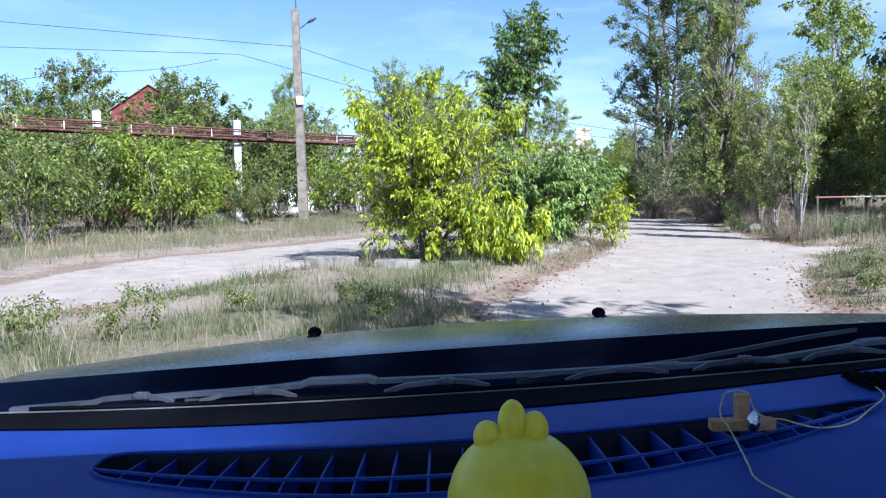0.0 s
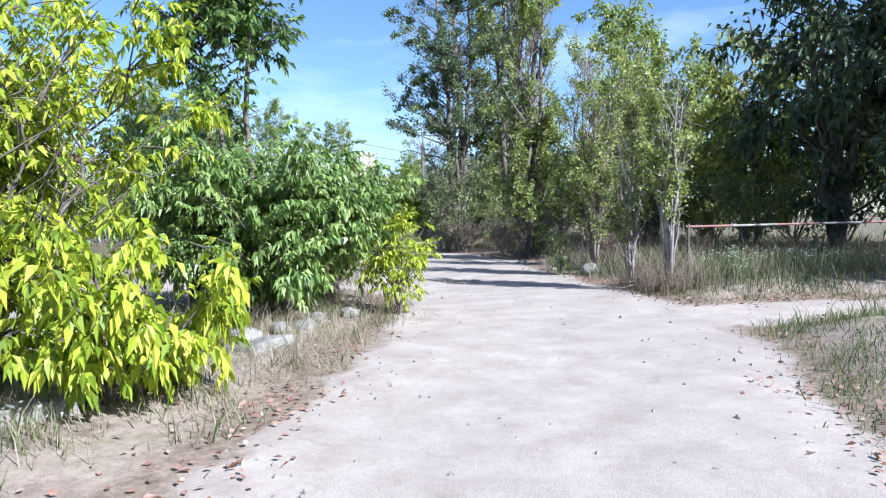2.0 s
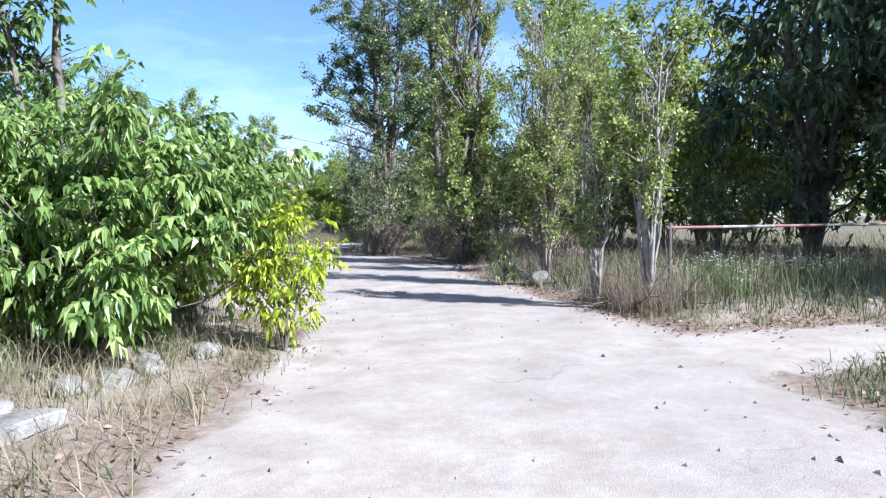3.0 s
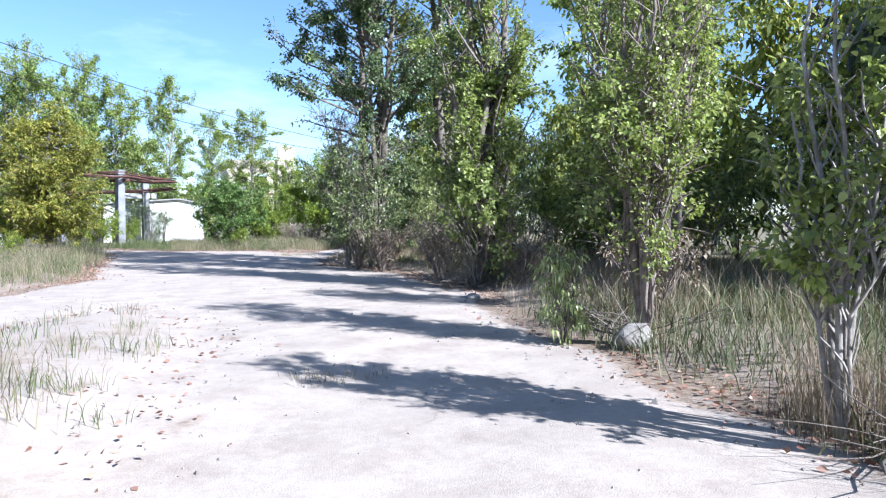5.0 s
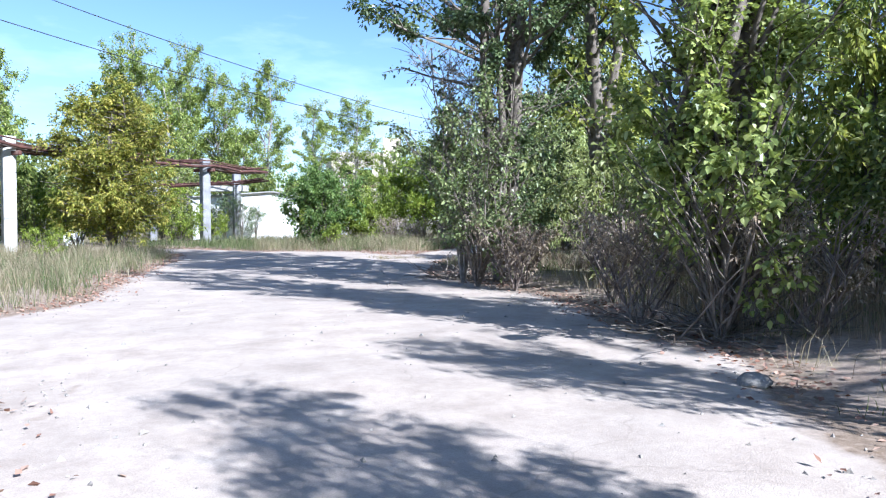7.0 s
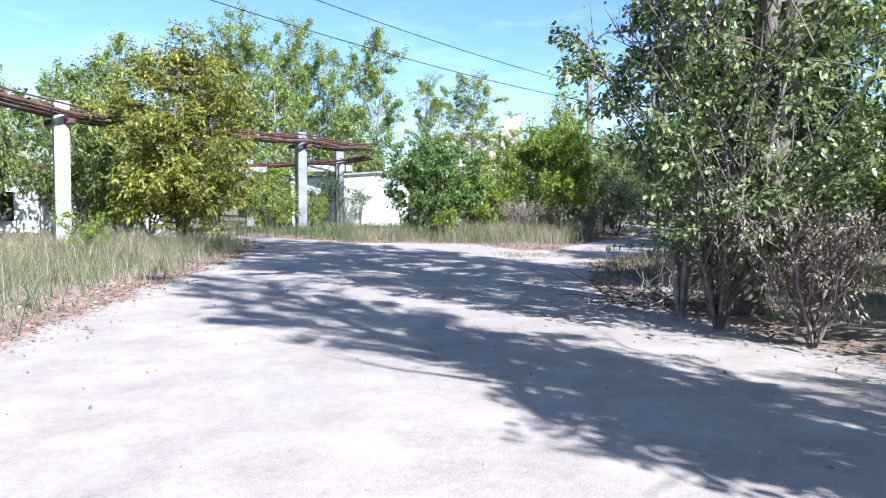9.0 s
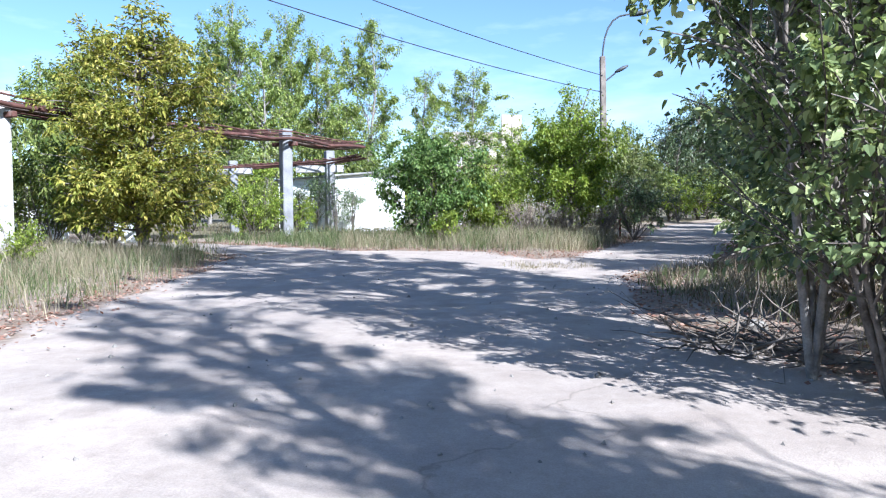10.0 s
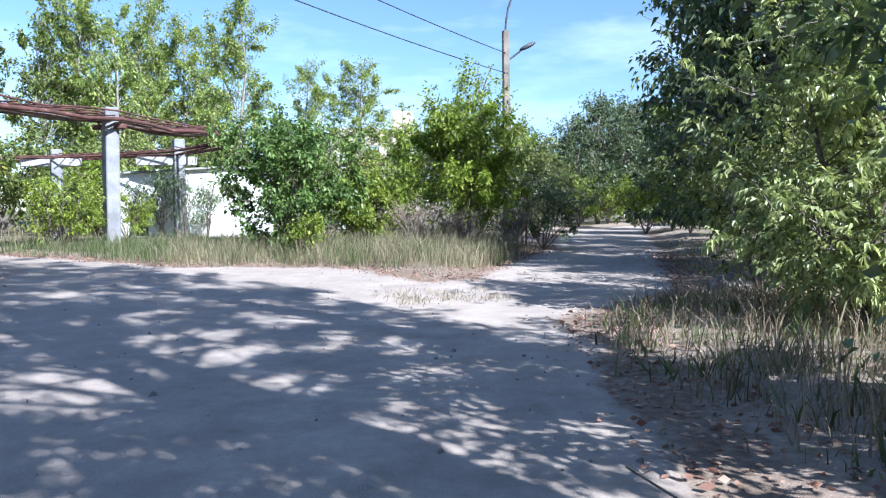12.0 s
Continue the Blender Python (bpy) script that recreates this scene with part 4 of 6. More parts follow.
# shrubs on the far side of the junction
put("shrub", 9.6, 56.0, "broad dark green bush at the junction", "shrub", "junction shrubs", 3.4, BUSH, 1.75, 31, stems=multi(31, 7, 1.1), r0=0.04, limbs=85, lift=0.6, count=15000, leaf=0.115, clump=0.22, leaf_mat=LEAF_BUSH, droop=0.25, low=0.05)
put("shrub", 11.8, 57.3, "light green bush at the junction", "shrub", "junction shrubs", 2.0, BUSH, 1.2, 32, stems=multi(32, 6, 0.8), r0=0.03, limbs=80, lift=0.6, count=9000, leaf=0.10, clump=0.2, leaf_mat=LEAF_FRESH, low=0.05)
put("tree", 14.5, 56.8, "bushy green tree beside the lamp post", "tree", "", 5.6, [(0, 0.7), (0.15, 1), (0.4, 0.95), (0.65, 0.62), (0.85, 0.3), (1, 0.12)], 1.85, 33, stems=multi(33, 5, 0.9, 0.6, 1.0), r0=0.06, limbs=140, lift=0.7, count=18000, leaf=0.115, clump=0.22, leaf_mat=LEAF_FRESH, low=0.04)
put("shrub", 17.3, 57.9, "dark scrubby bush with bare twigs at the road edge", "shrub", "junction shrubs", 2.5, BUSH, 1.3, 34, stems=multi(34, 8, 1.1, 0.5, 1.0), r0=0.02, limbs=100, lift=0.8, count=3600, leaf=0.10, clump=0.18, leaf_mat=LEAF_DARK, low=0.05, bare=0.45, uneven=0.5)
put("shrub", 9.9, 53.9, "small fresh green sapling in the dry grass", "shrub", "junction shrubs", 0.9, BUSH, 0.4, 35, stems=multi(35, 4, 0.3), r0=0.012, limbs=24, lift=0.7, count=900, leaf=0.09, clump=0.1, leaf_mat=LEAF_FRESH, low=0.1)
put("tree", 4.9, 68.0, "thin dark bare-twigged tree before the white building", "tree", "", 2.7, SPIRE, 0.6, 36, stems=multi(36, 5, 0.5), r0=0.025, limbs=60, lift=1.0, count=1900, leaf=0.09, clump=0.18, leaf_mat=LEAF_DARK, low=0.1, bare=0.3)
for k, (x, y, h) in enumerate([(5.9, 67.2, 2.9), (4.1, 66.6, 2.3), (6.7, 67.8, 2.3)]):
    put("tree", x, y, "thin dark bare-twigged tree before the white building", "tree", "", h, SPIRE, 0.5, 60 + k, stems=multi(60 + k, 4, 0.3), r0=0.022, limbs=50, lift=1.0, count=1500, leaf=0.08, clump=0.17, leaf_mat=LEAF_DARK, low=0.1, bare=0.3)

# the yellowing tree beside the pipe rack
put("tree", 1.55, 52.2, "rounded tree with leaves turning yellow-brown", "tree", "", 6.75, [(0, 0.25), (0.12, 0.7), (0.28, 1.0), (0.55, 1.0), (0.75, 0.8), (0.9, 0.45), (1, 0.15)], 2.1, 40,
    stems=((0.1, 0.1, 1.0), (-0.6, 0.2, 0.9), (0.6, -0.2, 0.9), (0.1, -0.6, 0.8)), r0=0.12, limbs=230, lift=0.25, count=36000, leaf=0.13, width=0.44, clump=0.2, leaf_mat=LEAF_AUTUMN, droop=0.18, low=0.12, fan=5, uneven=1.3)

# shrubs along the left
belt = [(-15.5, 21.5, 4.5, 0), (-18.5, 25, 4.6, 0), (-11.4, 29.2, 3.8, 1), (-17.2, 31, 3.6, 1), (-10.3, 30.5, 2.6, 1), (-20, 31, 5.0, 2), (-8.8, 35, 1.7, 2), (-5.5, 40.5, 3.4, 1), (-3.6, 37.5, 2.5, 0), (-9.5, 45, 4.0, 0),
        (-16, 40.5, 4.4, 0), (-13.5, 46, 5.2, 2), (-21, 42, 5.2, 2), (-1.5, 43.5, 3.0, 1), (0.6, 47.0, 1.0, 1), (-4.2, 50.5, 3.3, 0), (-0.4, 55.5, 2.7, 1), (-2.2, 55.5, 3.2, 0), (1.6, 66.5, 2.2, 1), (2.6, 67.3, 1.5, 1), (-1.0, 63, 3.6, 0), (-2.4, 72.5, 4.5, 0), (0.2, 78, 5, 2), (-5.5, 70, 5, 2), (-4.6, 59, 5.0, 0), (-6.5, 56, 4.4, 2), (-12.5, 54, 4.8, 0), (1.2, 74, 3.6, 1), (-3.8, 63.5, 3.8, 0), (10.2, 72, 3.8, 1), (12.5, 66, 2.6, 2), (18.5, 69, 3.4, 0), (-11.5, 20.5, 3.0, 0), (-16.4, 34.5, 2.8, 1), (-11.2, 38.5, 2.0, 0), (-14.2, 33.0, 2.4, 1), (-10.0, 27.6, 3.3, 1), (-15.2, 25, 3.5, 0), (-11.2, 31.5, 3.6, 1), (-12.2, 34.5, 3.8, 0), (-15.5, 49.5, 7.5, 0), (-10.5, 46, 5.0, 2), (-7.8, 50, 5.0, 0), (-12.0, 22.8, 2.8, 0), (-20.5, 46, 3.8, 0), (-17.0, 44.5, 5.2, 2), (-13.6, 44.6, 4.8, 0), (-11.6, 48.2, 5.4, 0), (-23.5, 50, 6.5, 2), (-27, 36, 6, 2), (-12.9, 28.4, 3.6, 0), (-8.6, 34.6, 2.2, 0), (-9.4, 37.2, 3.6, 0), (-14.0, 30.6, 4.4, 0), (-3.5, 57.4, 2.6, 0), (-2.8, 59.6, 2.8, 1), (0.2, 62.4, 3.0, 0), (3.2, 60.2, 2.0, 1), (2.3, 64.6, 2.2, 0), (4.4, 63.4, 1.6, 1)]
shrubs = {}
for k in range(3):
    x, y, h, _ = belt[(0, 2, 5)[k]]
    shrubs[k] = put("shrub", x, y, ("dense mid-green shrub in the overgrown lot", "light green leafy shrub in the overgrown lot", "olive-green scrub in the overgrown lot")[k], "shrub", "overgrown lot shrubs", 4.0, [(0.0, 0.6), (0.2, 0.9), (0.45, 1.0), (0.7, 0.75), (0.88, 0.42), (1.0, 0.12)], 1.9, 200 + k, uneven=0.4,
                    stems=multi(200 + k, 8, 1.4, 0.45, 1.05), r0=0.04, limbs=46, lift=0.8, count=2300, leaf=0.2, width=0.5, clump=0.32, leaf_mat=(LEAF_GREEN, LEAF_FRESH, LEAF_OLIVE)[k], droop=0.3, low=0.04)
    shrubs[k].scale = (h / 4,) * 3
for k, (x, y, h, m) in enumerate(belt):
    if k in (0, 2, 5):
        continue
    c = copy_thing(shrubs[m], pose(x, y, lz(x, y), 0, 0, rng.uniform(0, 360)))
    c.scale = (h / 4 * rng.uniform(0.85, 1.25), h / 4 * rng.uniform(0.85, 1.25), h / 4)

# low growth under the roadside trees
put("shrub", 11.0, 36.2, "ragged poplar suckers under the tall poplar", "shrub", "poplar suckers", 4.3, BUSH, 1.25, 50, stems=multi(50, 8, 0.9, 0.5, 1.0), r0=0.03, limbs=110, lift=0.9, count=11500, leaf=0.062, full=True, width=0.8, clump=0.19, leaf_mat=LEAF_SUCKER, low=0.06, bare=0.3, uneven=0.5, twigs=True)
put("shrub", 11.5, 29.3, "ragged poplar suckers with dead twigs", "shrub", "poplar suckers", 2.6, BUSH, 0.9, 51, stems=multi(51, 9, 0.8, 0.5, 1.0), r0=0.022, limbs=110, lift=0.9, count=2600, leaf=0.085, full=True, width=0.8, clump=0.16, leaf_mat=LEAF_POPLAR, low=0.05, bare=0.65, uneven=0.6)
put("shrub", 12.6, 38.9, "ragged poplar suckers at the road bend", "shrub", "poplar suckers", 3.6, BUSH, 1.3, 52, stems=multi(52, 8, 0.9, 0.5, 1.0), r0=0.03, limbs=110, lift=0.8, count=11000, leaf=0.08, width=0.8, clump=0.2, leaf_mat=LEAF_DARK, low=0.04, bare=0.3)
put("shrub", 14.4, 42.6, "low leafy shrub with pale sprays at the road bend", "shrub", "", 1.7, BUSH, 0.9, 53, stems=multi(53, 8, 0.7, 0.5, 1.0), r0=0.025, limbs=70, lift=0.5, count=7000, leaf=0.085, width=0.45, clump=0.14, leaf_mat=LEAF_SPRAY, droop=0.3, fan=7, low=0.1, uneven=0.6)

for k, (x, y, h, m) in enumerate([(12.9, 34.3, 2.2, 2), (15.6, 45.6, 2.0, 2), (12.7, 31.2, 1.6, 2), (14.5, 26.5, 2.4, 2), (15.5, 30.5, 3.0, 0), (15.2, 36.5, 2.4, 2), (16.4, 40.0, 2.2, 0), (17.3, 46.3, 2.6, 2), (18.8, 45.0, 3.6, 0),
                                  (14.8, 22.8, 2.0, 2), (17.5, 19.5, 2.6, 0), (19.5, 24.5, 3.2, 2), (21, 28, 3.4, 0), (20.2, 31.2, 3.0, 2), (22.5, 35, 3.6, 0), (19.8, 51.5, 2.6, 0), (22.3, 56, 2.6, 2), (26, 63.5, 2.8, 0), (29.5, 70.5, 2.8, 2), (30.0, 88.5, 3.4, 0), (33.0, 91.5, 3.4, 1), (36.0, 95.5, 4.2, 1), (9, 78, 4.6, 0), (12.5, 77, 4.2, 2), (16, 76, 4.6, 0), (20.5, 75, 5.0, 2), (5, 77, 5.0, 0), (14.6, 70.5, 3.4, 1), (27, 84, 2.6, 2), (29.0, 81.2, 3.2, 1), (33.0, 85.0, 3.4, 1), (31.6, 75.0, 2.4, 1), (17.4, 60.6, 3.0, 2), (19.6, 66.5, 3.6, 2), (22.2, 72.5, 4.0, 0), (25.0, 79, 4.4, 0), (19.4, 37.0, 3.4, 0), (21.6, 38.6, 3.8, 2), (18.2, 33.6, 3.0, 0), (23.6, 43.6, 4.2, 2), (16.6, 33.6, 2.4, 2), (14.6, 29.2, 2.2, 2)]):
    c = copy_thing(shrubs[m], pose(x, y, lz(x, y), 0, 0, rng.uniform(0, 360)))
    c.scale = (h / 4 * rng.uniform(0.9, 1.2), h / 4 * rng.uniform(0.9, 1.2), h / 4)

# dead brown undergrowth at the feet of the poplars
for k, (x, y, h) in enumerate([(11.9, 36.0, 1.1), (11.4, 35.2, 1.2), (11.2, 30.4, 1.4), (12.2, 28.8, 1.3), (12.0, 32.6, 1.3), (10.9, 23.2, 0.9), (12.3, 38.8, 0.7), (12.7, 55.3, 1.3), (13.8, 55.1, 1.1), (15.6, 56.2, 1.0)]):
    put("shrub", x, y, "dead brown undergrowth at the foot of the poplars", "shrub", "dead undergrowth", h, BUSH, 0.5 * h, 70 + k, stems=multi(70 + k, 7, 0.45 * h, 0.4, 1.0), r0=0.009, limbs=50, lift=1.0,
        count=1500, leaf=0.06, width=0.4, clump=0.12, leaf_mat=LEAF_DEAD, bark=BARK_BROWN, low=0.05, bare=0.5)
# weed clumps on the verge
for k, (x, y, h) in enumerate([(-2.9, 7.3, 0.46), (-3.15, 6.95, 0.3), (-3.6, 6.4, 0.42), (-4.1, 7.0, 0.22), (-1.0, 8.4, 0.3), (-2.3, 8.4, 0.2), (-0.6, 7.6, 0.24), (5.6, 9.2, 0.26), (6.4, 10.6, 0.34)]):
    put("weed", x, y, "grey-green leafy weed clump on the verge", "weed", "verge weeds", h, BUSH, 0.45 * h, 90 + k, stems=multi(90 + k, 7, 0.7 * h, 0.35, 1.0), r0=0.005, limbs=26, lift=1.0, uneven=0.5,
        count=520, leaf=0.05, width=0.4, clump=0.045, woody=False, leaf_mat=LEAF_OLIVE, low=0.05)

# tall pale poplars and birches behind
talls = {}
back = [(-1.5, 106, 17, 0), (5.4, 92, 11.5, 1), (-12, 82, 11.5, 1), (-20, 84, 11, 0), (-19.5, 96, 14, 0), (-25, 78, 12.5, 1), (-33.5, 72, 15.5, 2), (-42, 74, 14, 2), (-5.5, 92, 15, 2), (-11.5, 72, 7.5, 0),
        (20, 96, 10, 1), (26, 98, 9, 0), (-45, 60, 8, 2), (-52, 70, 10, 2), (-1, 92, 14, 1), (-19.5, 54, 10.5, 2), (-16.2, 53, 10.0, 2), (-22, 104, 15, 1), (-29.4, 58.5, 12.5, 2), (-31.5, 58, 10.5, 1), (24, 90, 11, 1), (-15, 90, 13, 2), (-20.5, 58, 11.5, 2), (-32, 60, 10.5, 2), (23.5, 78, 6.5, 0), (22.8, 41.5, 13.0, 0), (18.8, 34.5, 6.5, 0), (17.0, 30.8, 8.0, 1), (17.5, 73.5, 6, 2), (48, 118, 10, 2), (55, 112, 11, 2), (60, 130, 12, 2), (40, 125, 9, 2), (-6, 103, 12, 2), (3, 101, 11, 2), (28, 106, 9.5, 2), (-24, 92, 12, 2), (35, 108, 10, 2), (-30, 97, 12, 1)]
for k in range(3):
    x, y, h, _ = back[(0, 1, 6)[k]]
    talls[k] = put("tree", x, y, ("tall airy poplar with pale leaves", "tall pale-barked birch with thin foliage", "dense tall tree behind the hall")[k], "tree", "tall trees behind", 13.0,
                   ([(0, 0.1), (0.2, 0.5), (0.45, 0.95), (0.7, 1.0), (0.88, 0.6), (1, 0.15)], OVAL, OVAL)[k], (2.3, 2.5, 3.0)[k], 300 + k, stems=((0.3, 0, 1.0), (-0.6, 0.3, 0.85)), r0=0.15, limbs=64, lift=0.85,
                   count=(5800, 5600, 5600)[k], leaf=0.22, width=0.7, clump=0.34, uneven=0.7, leaf_mat=(LEAF_PALE, LEAF_PALE, LEAF_GREEN)[k], bark=BARK_PALE, droop=0.3, low=0.22)
    talls[k].scale = (h / 13,) * 3
for k, (x, y, h, m) in enumerate(back):
    if k in (0, 1, 6):
        continue
    c = copy_thing(talls[m], pose(x, y, lz(x, y), 0, 0, rng.uniform(0, 360)))
    c.scale = (h / 13 * rng.uniform(0.9, 1.15), h / 13 * rng.uniform(0.9, 1.15), h / 13)


# the finer-leaved poplars standing highest behind the pipe rack
TALL = [(0, 0.12), (0.15, 0.55), (0.35, 0.95), (0.55, 1.0), (0.75, 0.85), (0.9, 0.5), (1, 0.15)]
put("tree", -5.25, 100, "dense pyramid-shaped poplar with bright green leaves", "tree", "tall trees behind", 20.75, TALL, 3.0, 320, stems=((0.3, 0, 1.0), (-0.8, 0.3, 0.85), (0.8, 0.2, 0.75)), r0=0.2, limbs=150, lift=0.9,
    count=24000, leaf=0.2, width=0.7, clump=0.42, uneven=0.8, leaf_mat=LEAF_PALE, bark=BARK_PALE, droop=0.3, low=0.12)
tall_poplar = put("tree", 7.5, 82, "tall poplar with a pale trunk and bright green leaves", "tree", "tall trees behind", 14.25, TALL, 1.9, 321, stems=((0.2, 0, 1.0), (-0.5, 0.3, 0.8)), r0=0.13, limbs=100, lift=0.9,
                  count=15000, leaf=0.15, width=0.7, clump=0.34, uneven=0.6, leaf_mat=LEAF_PALE, bark=BARK_PALE, droop=0.3, low=0.2)
for x, y, h, w, turn in ((0.0, 100, 19.75, 1.15, 75), (3.0, 100, 17.25, 1.35, 150), (13.0, 102, 14.5, 1.1, 220), (17.5, 104, 15.25, 1.4, 290), (-24, 122, 23.0, 1.5, 30)):
    copy_thing(tall_poplar, pose(x, y, lz(x, y), 0, 0, turn)).scale = (w, w, h / 14.25)


# far woods closing the view
def far_wood():
    g = np.random.default_rng(9)
    n = 260
    th = g.uniform(0, 2 * np.pi, n)
    rr = g.uniform(120, 170, n)
    c = np.stack([5 + rr * np.cos(th), 35 + rr * np.sin(th), np.zeros(n)], 1)
    m = 110
    at = np.repeat(c, m, 0) + g.normal(0, 1, (n * m, 3)) * [2.6, 2.6, 0]
    at[:, 2] = g.uniform(0, 1, n * m) ** 0.8 * np.repeat(g.uniform(6, 11, n), m)
    v, q = leaves(g, at, g.normal(size=at.shape), 1.45, 0.8)
    tagged(new("far_wood", mesh_of("far_wood", v, q, LEAF_GREEN)), "distant green wood round the site", "wood", kind="stuff")


far_wood()


# ---- grass, weeds, fallen leaves ----
def blades(name, label, material, seed, n, area, keep, tall, per=14, tuft=0.12, lean=0.5, wide=0.012):
    g = np.random.default_rng(seed)
    x0, y0, x1, y1 = area
    x, y = g.uniform(x0, x1, n * 6), g.uniform(y0, y1, n * 6)
    ok = g.uniform(size=len(x)) < keep(x, y)
    x, y = x[ok][:n], y[ok][:n]
    k = len(x) * per
    bx = np.repeat(x, per) + g.normal(0, tuft, k)
    by = np.repeat(y, per) + g.normal(0, tuft, k)
    h = np.repeat(g.uniform(*tall, len(x)), per) * g.uniform(0.5, 1.15, k)
    p = np.stack([bx, by, land(bx, by) - 0.02], 1)
    out = np.stack([g.normal(0, 1, k), g.normal(0, 1, k), np.zeros(k)], 1) * lean
    side = unit(np.stack([g.normal(size=k), g.normal(size=k), np.zeros(k)], 1)) * wide * g.uniform(0.6, 1.5, (k, 1))
    m = p + (out * 0.35 + [0, 0, 0.62]) * h[:, None]
    t = p + (out + [0, 0, 0.95]) * h[:, None]
    v = np.stack([p - side, p + side, m + side * 0.7, t, m - side * 0.7], 1).reshape(-1, 3)
    i = np.arange(k)[:, None] * 5
    f = np.concatenate([i + [0, 1, 2], i + [0, 2, 4], i + [4, 2, 3]], 1).reshape(-1, 3)
    return tagged(new(name, mesh_of(name, v, f, material)), label, "grass", kind="stuff")


def verge(lo, hi, cut=0.0, dry_right=1.0):
    def keep(x, y):
        g = road_gap(x, y)
        p = smooth01((g - lo) / 0.7) * (1 - smooth01((g - hi) / 4))
        p = p * np.where((x > 11.3) & (y > 37.5) & (y < 47.5), 0.35, 1.0)
        p = p * np.where((x > 9.6) & (y < 23), dry_right, 1.0)
        return p * (0.25 + 0.75 * smooth01((wave(x, y, 0.8, cut) + 0.5) / 0.9))
    return keep


NEAR = (-16, 1, 22, 60)
blades("dry_grass", "tall dry straw-coloured grass on the verges", GRASS_DRY, 21, 3300, NEAR, verge(0.35, 7, 0.0, 0.3), (0.12, 0.46), per=18, tuft=0.13, lean=0.42, wide=0.0028)
blades("green_grass", "green and grey-green weeds and grass on the verges", GRASS_GREEN, 22, 3300, NEAR, verge(0.25, 9, 2.0), (0.09, 0.36), per=16, tuft=0.12, lean=0.38, wide=0.0036)
blades("dry_weeds", "tall dry weed stalks under the roadside trees", WEED_BROWN, 23, 800, (8.6, 16, 16, 34), verge(0.4, 6, 1.0, 0.35), (0.25, 0.85), per=16, tuft=0.18, lean=0.22, wide=0.0024)
blades("far_grass", "dry grass across the overgrown lot", GRASS_DRY, 24, 3000, (-34, 15, 34, 84), verge(1.5, 25, 1.0), (0.2, 0.6), per=9, tuft=0.28, lean=0.45, wide=0.008)

ALL = lambda x, y: np.where(road_gap(x, y) > 0.35, 1.0, 0.0)
EDGE = lambda x, y: np.where(road_gap(x, y) > 0.12, 1.0, 0.0)
PATCH = lambda x, y: np.where(road_gap(x, y) > 0.2, smooth01((wave(x, y, 1.1, 5.0) + 0.25) / 0.5), 0.0)
blades("near_grass", "tufts of fresh green grass on the bare strip between the tracks", GRASS_GREEN, 36, 320, (-6.5, 4.0, 0.8, 13.2), PATCH, (0.1, 0.34), per=26, tuft=0.12, lean=0.4, wide=0.0036)
blades("corner_grass", "low green grass at the corner of the side track", GRASS_GREEN, 37, 900, (5.0, 8.0, 11.5, 19.5), EDGE, (0.05, 0.2), per=22, tuft=0.14, lean=0.6, wide=0.004)
blades("foot_weeds", "dry brown stalks at the foot of the young poplars", WEED_BROWN, 38, 46, (8.9, 17.7, 9.75, 19.8), EDGE, (0.25, 0.8), per=34, tuft=0.13, lean=0.3, wide=0.0028)
blades("junction_grass", "tall dry grass beyond the junction", GRASS_DRY, 27, 420, (6.8, 51.0, 16.5, 56.5), ALL, (0.25, 0.75), per=26, tuft=0.2, lean=0.35, wide=0.004)
blades("island_grass", "dry grass between the broken slabs of the island", GRASS_DRY, 32, 300, (0.2, 12.4, 4.6, 19.5), EDGE, (0.1, 0.36), per=16, tuft=0.14, lean=0.6, wide=0.0035)
blades("island_herbs", "green grass between the broken slabs of the island", GRASS_GREEN, 33, 200, (0.2, 12.4, 4.4, 19.5), EDGE, (0.06, 0.25), per=12, tuft=0.12, lean=0.6, wide=0.005)
blades("junction_herbs", "green weeds beyond the junction", GRASS_GREEN, 30, 620, (1.5, 51.5, 14.5, 60.5), ALL, (0.25, 0.7), per=22, tuft=0.22, lean=0.4, wide=0.006)
blades("verge_grass", "tall pale grass on the verge before the pipe rack", GRASS_DRY, 34, 900, (-6.5, 34.0, 4.6, 51.0), ALL, (0.25, 0.7), per=22, tuft=0.2, lean=0.35, wide=0.0035)
blades("verge_herbs", "grey-green weeds on the verge before the pipe rack", GRASS_GREEN, 35, 700, (-6.5, 34.0, 4.6, 51.0), ALL, (0.2, 0.6), per=18, tuft=0.18, lean=0.45, wide=0.005)
blades("field_weeds", "grey-green weeds beside the side track", GRASS_HERB, 31, 1500, (9.6, 12.5, 18, 25), ALL, (0.12, 0.5), per=16, tuft=0.2, lean=0.45, wide=0.006)
blades("bend_weeds", "dry weeds and stalks at the road bend", WEED_BROWN, 28, 420, (11.8, 38.6, 15.2, 46.5), ALL, (0.1, 0.42), per=12, tuft=0.16, lean=0.35, wide=0.005)
blades("bend_herbs", "low grey-green herbs at the road bend", GRASS_GREEN, 29, 220, (11.8, 38.6, 15.6, 46.5), ALL, (0.08, 0.28), per=14, tuft=0.14, lean=0.6, wide=0.008)
blades("road_tufts", "small dry tufts growing in the road", GRASS_DRY, 25, 9, (6.6, 22.1, 7.1, 22.5), lambda x, y: np.ones_like(x), (0.05, 0.12), per=16, tuft=0.1, lean=0.6, wide=0.004)
blades("road_tufts", "small dry tufts growing in the road", GRASS_DRY, 26, 30, (10.5, 46.2, 12.2, 47.6), lambda x, y: np.ones_like(x), (0.06, 0.16), per=16, tuft=0.12, lean=0.6, wide=0.005)


